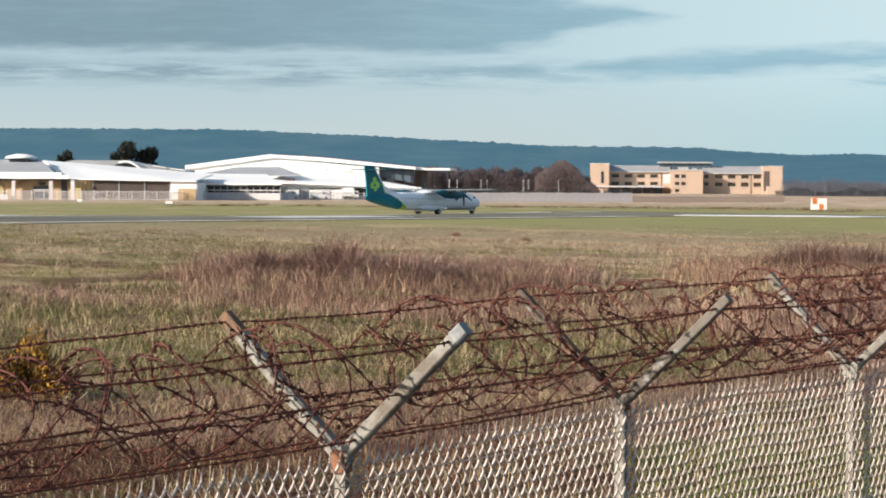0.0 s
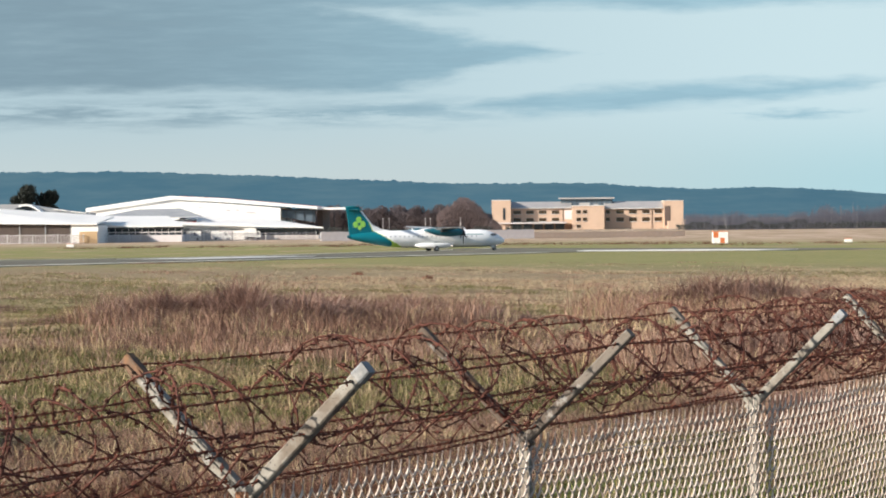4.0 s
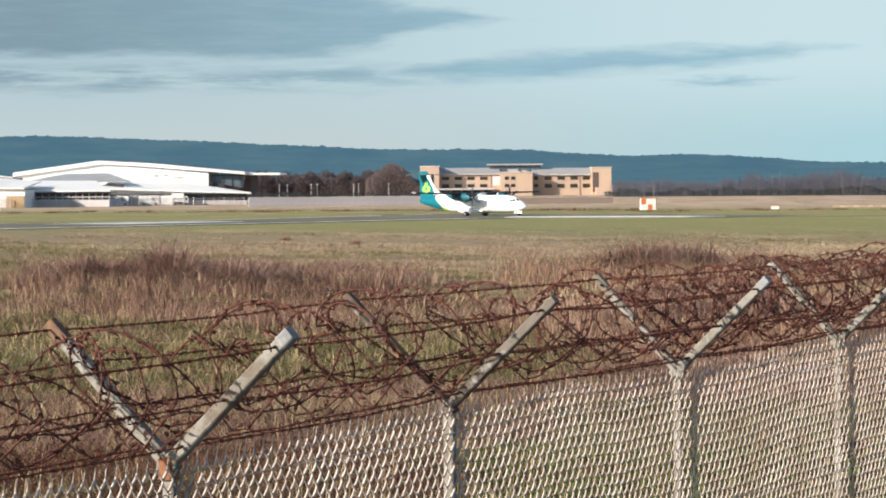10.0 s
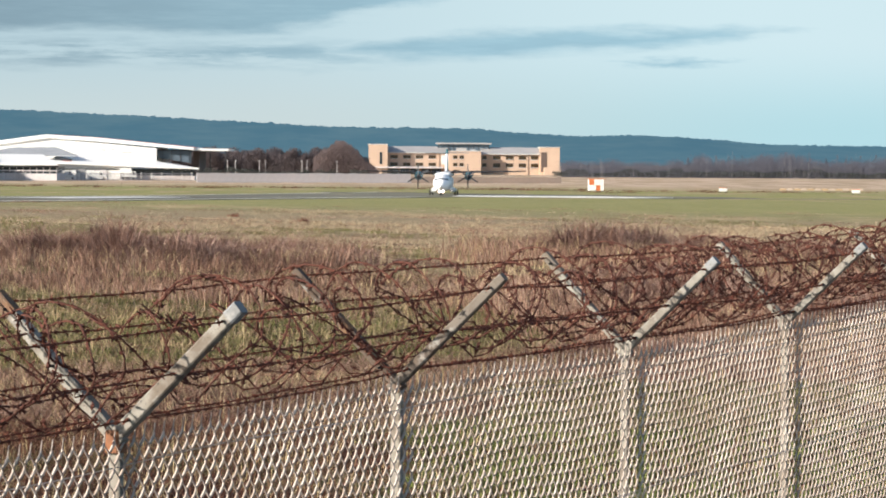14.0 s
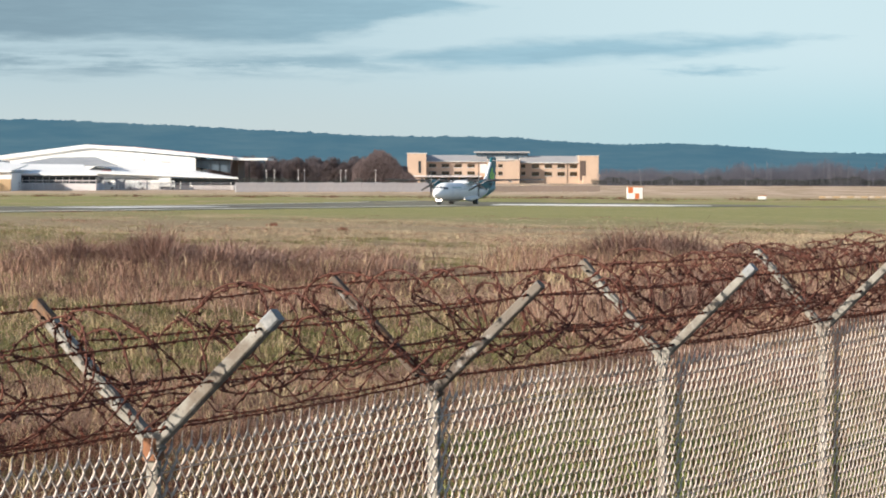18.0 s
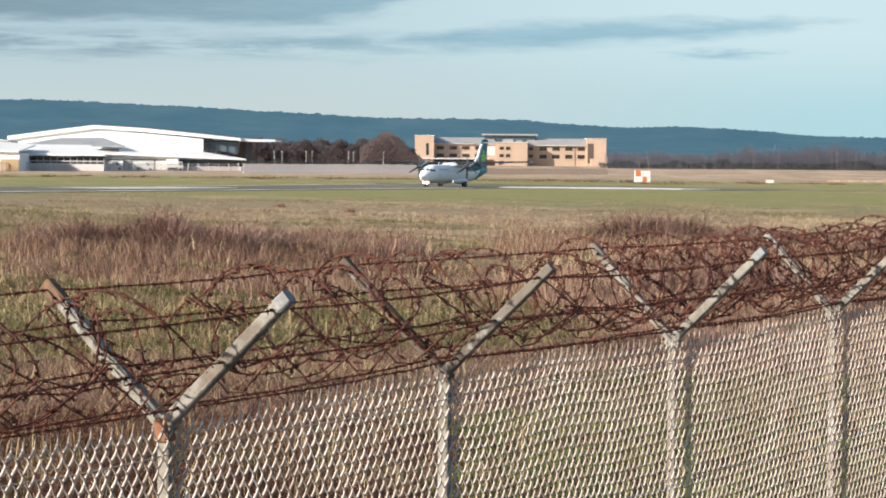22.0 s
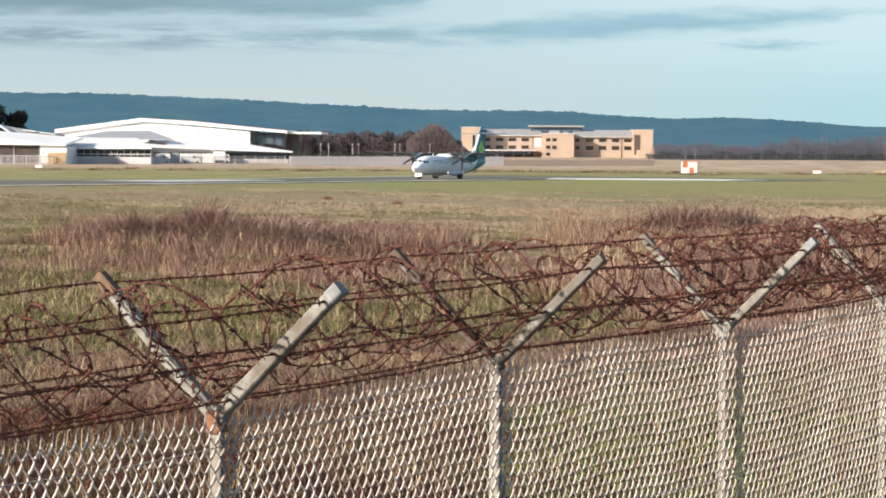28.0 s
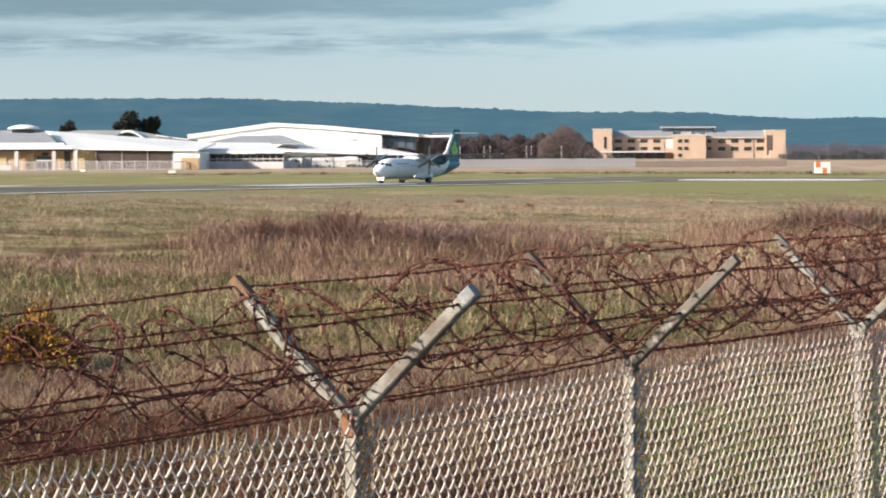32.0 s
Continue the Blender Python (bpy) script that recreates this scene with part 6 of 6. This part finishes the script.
    # a broken line of rough tufts where the mown grass meets the heath
    cx = rng.uniform(-0.165, 0.17, 120) * 610
    cy = 600 + rng.normal(0, 9, 120) + 0.05 * cx
    x = np.repeat(cx, 16) + rng.normal(0, 1, 120 * 16) * np.repeat(rng.uniform(0.5, 2.6, 120), 16)
    y = np.repeat(cy, 16) + rng.normal(0, 1.0, 120 * 16)
    blades("rough_tufts", x, y, rng, 4, (0.7, 1.7), (0.008, 0.016), (0.3, 1.6), dark_brown, "dark rough tufts between mown grass and heath", 0.3, False)
    # tall dead weeds around the thickets
    for s0, s1, r0, r1, n in ((-0.155, 0.01, 112, 168, 4000), (0.015, 0.18, 92, 190, 5600)):
        x, y = spread_points(rng, n, r0, r1, s0, s1)
        edge = np.minimum(x / y - s0, s1 - x / y) / 0.035 + np.minimum(1, (y - r0) / 25) - 1
        keep = (field(x, y, 7, 61) > 0.36) & (field(x, y, 5, 62) * 0.6 + 0.4 * rng.rand(n) < edge * 1.1)
        blades("dead_weeds", x[keep], y[keep], rng, 7, (0.4, 1.25), (0.012, 0.024), (0.2, 0.9), brown, "tall brown dead weeds around the bramble", 0.4)
    x, y = spread_points(rng, 700, 110, 190, 0.03, 0.16)
    blades("stalk_grass", x, y, rng, 4, (0.4, 1.2), (0.012, 0.022), (0.1, 0.8), straw, "pale dead reeds standing among brown weeds", 0.35)
    # thickets
    bramble = plant_material("bare bramble stems", [(0.130, 0.068, 0.050), (0.295, 0.172, 0.130), (0.56, 0.41, 0.33)], 0.3)
    for k, (cx, cy, rx, ry, h, n) in enumerate(((-13.0, 156, 10.5, 8.5, 2.7, 7000), (-5.0, 160, 6.5, 6.0, 2.0, 2600), (14.0, 176, 8.0, 4.5, 2.0, 3000), (24.0, 172, 9.0, 5.0, 2.4, 3600), (12.5, 118, 8.5, 5.0, 1.5, 2600), (19.0, 112, 7.0, 6.0, 1.7, 2400), (13.0, 146, 7.0, 6.0, 1.2, 1800), (22.0, 142, 8.0, 6.0, 1.4, 2200), (9.5, 92, 5.0, 5.0, 0.9, 1500))):
        a, r = rng.uniform(0, 2 * math.pi, n), np.sqrt(rng.rand(n))
        px, py = cx + rx * r * np.cos(a), cy + ry * r * np.sin(a)
        dome = np.maximum(0.12, 1 - r ** 1.6) * (0.45 + 1.0 * field(px, py, 2.2, 30 + k))
        ob = thing("bramble_thicket", cx, cy, float(ground_z(cx, cy)), "dense red-brown leafless bramble thicket in rough grass", "bush", "bramble thickets")
        m = blades("stem_mass", px, py, rng, 6, (0.35 * h, 1.0 * h), (0.014, 0.030), (0.2, 1.5), bramble, "", 0.3)
        co = np.empty(len(m.data.vertices) * 3, np.float32)
        m.data.vertices.foreach_get("co", co)
        co = co.reshape(-1, 3)
        zz = co[:, 2] - ground_z(co[:, 0], co[:, 1])
        scale = np.repeat(np.repeat(dome, 6), 5)
        co[:, 2] = ground_z(co[:, 0], co[:, 1]) + zz * scale
        co -= np.array(ob.location, np.float32)
        m.data.vertices.foreach_set("co", co.ravel())
        m.data.update()
        m.parent = ob
        for key in ("label", "category", "kind"):
            if key in m:
                del m[key]
        tagged(m, kind="stuff")
        k2 = rng.rand(n) < 0.13
        m = blades("pale_stem_mass", px[k2], py[k2], rng, 3, (0.2 * h, 0.5 * h), (0.010, 0.020), (0.3, 1.4), straw, "", 0.3)
        co = np.empty(len(m.data.vertices) * 3, np.float32)
        m.data.vertices.foreach_get("co", co)
        m.data.vertices.foreach_set("co", (co.reshape(-1, 3) - np.array(ob.location, np.float32)).ravel())
        m.data.update()
        m.parent = ob
        for key in ("label", "category"):
            if key in m:
                del m[key]


def gorse_bush(x, y, r, h, seed):
    rng = random.Random(seed)
    o = thing("gorse_bush", x, y, float(ground_z(x, y)), "gorse bush with orange-yellow flowers among dry grass", "bush")
    stem = plant_material("gorse stems", [(0.07, 0.05, 0.02), (0.16, 0.10, 0.04), (0.30, 0.19, 0.08)], 0.4)
    flower = plant_material("orange-yellow gorse flowers", [(0.28, 0.145, 0.025), (0.50, 0.27, 0.04), (0.68, 0.42, 0.07)], 0.6)
    for name, count, mat, size, shell in (("branch_mass", 2600, stem, 0.34, 0.0), ("flower_mass", 3200, flower, 0.11, 0.20)):
        t = np.empty((count, 3, 3), np.float32)
        for i in range(count):
            d = Vector((rng.gauss(0, 1), rng.gauss(0, 1), abs(rng.gauss(0, 1)))).normalized()
            rr = shell + (1 - shell) * rng.random() ** 0.5
            lump = 0.75 + 0.35 * math.sin(d.x * 5 + seed) * math.cos(d.y * 4)
            p = Vector((d.x * r * rr * lump, d.y * r * rr * lump, d.z * h * rr * lump))
            out = (d + Vector((rng.gauss(0, 0.4), rng.gauss(0, 0.4), rng.gauss(0.3, 0.3)))).normalized()
            side = out.cross(Vector((rng.gauss(0, 1), rng.gauss(0, 1), rng.gauss(0, 1)))).normalized() * size * (0.10 if name == "branch_mass" else 0.5)
            t[i] = (p - side, p + side, p + out * size)
        v = t.reshape(-1, 3)
        m = quick(name, (v, np.arange(len(v))), np.full(count, 3), mat)
        m.parent = o
        tagged(m, kind="stuff")


ground_plants()
gorse_bush(-15.2, 78, 1.6, 1.85, 1)
gorse_bush(-17.4, 80, 1.5, 1.7, 2)


def dock_plant(x, y, seed):
    rng = np.random.RandomState(seed)
    o = thing("dock_plant", x, y, float(ground_z(x, y)), "dead rust-red dock plant standing in pale grass", "plant")
    dock = plant_material("rust-red dead dock", [(0.14, 0.06, 0.04), (0.22, 0.095, 0.06), (0.34, 0.18, 0.12)], 0.5)
    m = blades("seed_head", np.full(9, x), np.full(9, y), rng, 6, (0.4, 1.0), (0.02, 0.04), (0.1, 0.9), dock, "", 0.25)
    co = np.empty(len(m.data.vertices) * 3, np.float32)
    m.data.vertices.foreach_get("co", co)
    m.data.vertices.foreach_set("co", (co.reshape(-1, 3) - np.array(o.location, np.float32)).ravel())
    m.data.update()
    m.parent = o
    for key in ("category", "kind"):
        del m[key]


dock_plant(-6.0, 247, 5)
dock_plant(-12.5, 262, 6)


# ---------------------------------------------------------------- what moves
TAXI = [  # seconds, east, north, heading in degrees from east
    (0, -26.59, 463.00, 52.3),
    (1, -22.86, 468.92, 44.9),
    (2, -19.06, 475.00, 37.5),
    (3, -14.93, 482.00, 30.1),
    (3.5, -12.93, 483.74, 25.1),
    (4.5, -8.94, 486.56, 14.4),
    (5.5, -4.98, 488.89, 3.6),
    (6, -3.03, 490.00, -1.5),
    (7, 0.60, 491.00, -9.6),
    (8, 3.69, 491.00, -24.0),
    (9, 6.00, 490.50, -36.5),
    (10, 8.14, 489.50, -50.7),
    (11, 10.11, 488.50, -63.0),
    (11.5, 10.49, 487.81, -69.4),
    (12, 10.68, 487.00, -75.5),
    (12.5, 10.96, 486.06, -80.8),
    (13, 11.18, 485.00, -85.6),
    (14, 11.29, 482.50, -93.5),
    (15, 11.02, 480.00, -101.8),
    (15.5, 10.57, 478.52, -104.0),
    (16.5, 9.56, 475.40, -107.6),
    (17.5, 8.49, 472.37, -110.5),
    (18, 7.98, 471.00, -111.6),
    (19, 6.97, 468.79, -112.4),
    (20, 6.07, 467.00, -112.3),
    (21, 5.45, 465.41, -112.5),
    (22, 4.90, 464.00, -112.7),
    (23, 4.24, 462.82, -112.8),
    (24, 3.52, 461.50, -112.9),
    (25, 2.62, 459.00, -113.0),
    (25.5, 1.79, 457.31, -113.0),
    (26.5, 0.05, 453.83, -113.0),
    (27.5, -1.95, 450.06, -113.0),
    (28, -3.09, 448.00, -113.0),
    (29, -7.04, 442.00, -112.6),
    (30, -12.21, 433.00, -112.2),
    (31, -18.35, 423.00, -112.0),
    (32, -25.82, 411.00, -112.0),
]


def motions():
    walk(AIRLINER, [(t, pose(x, y, 0.075 + float(land_rise(x, y)), 0, 0, h)) for t, x, y, h in TAXI])
    for prop, s in PROPS:
        x, y, z = prop.location
        walk(prop, [(i / 30, pose(x, y, z, i * 23.0, 0, 0)) for i in range(0, 961)])


motions()
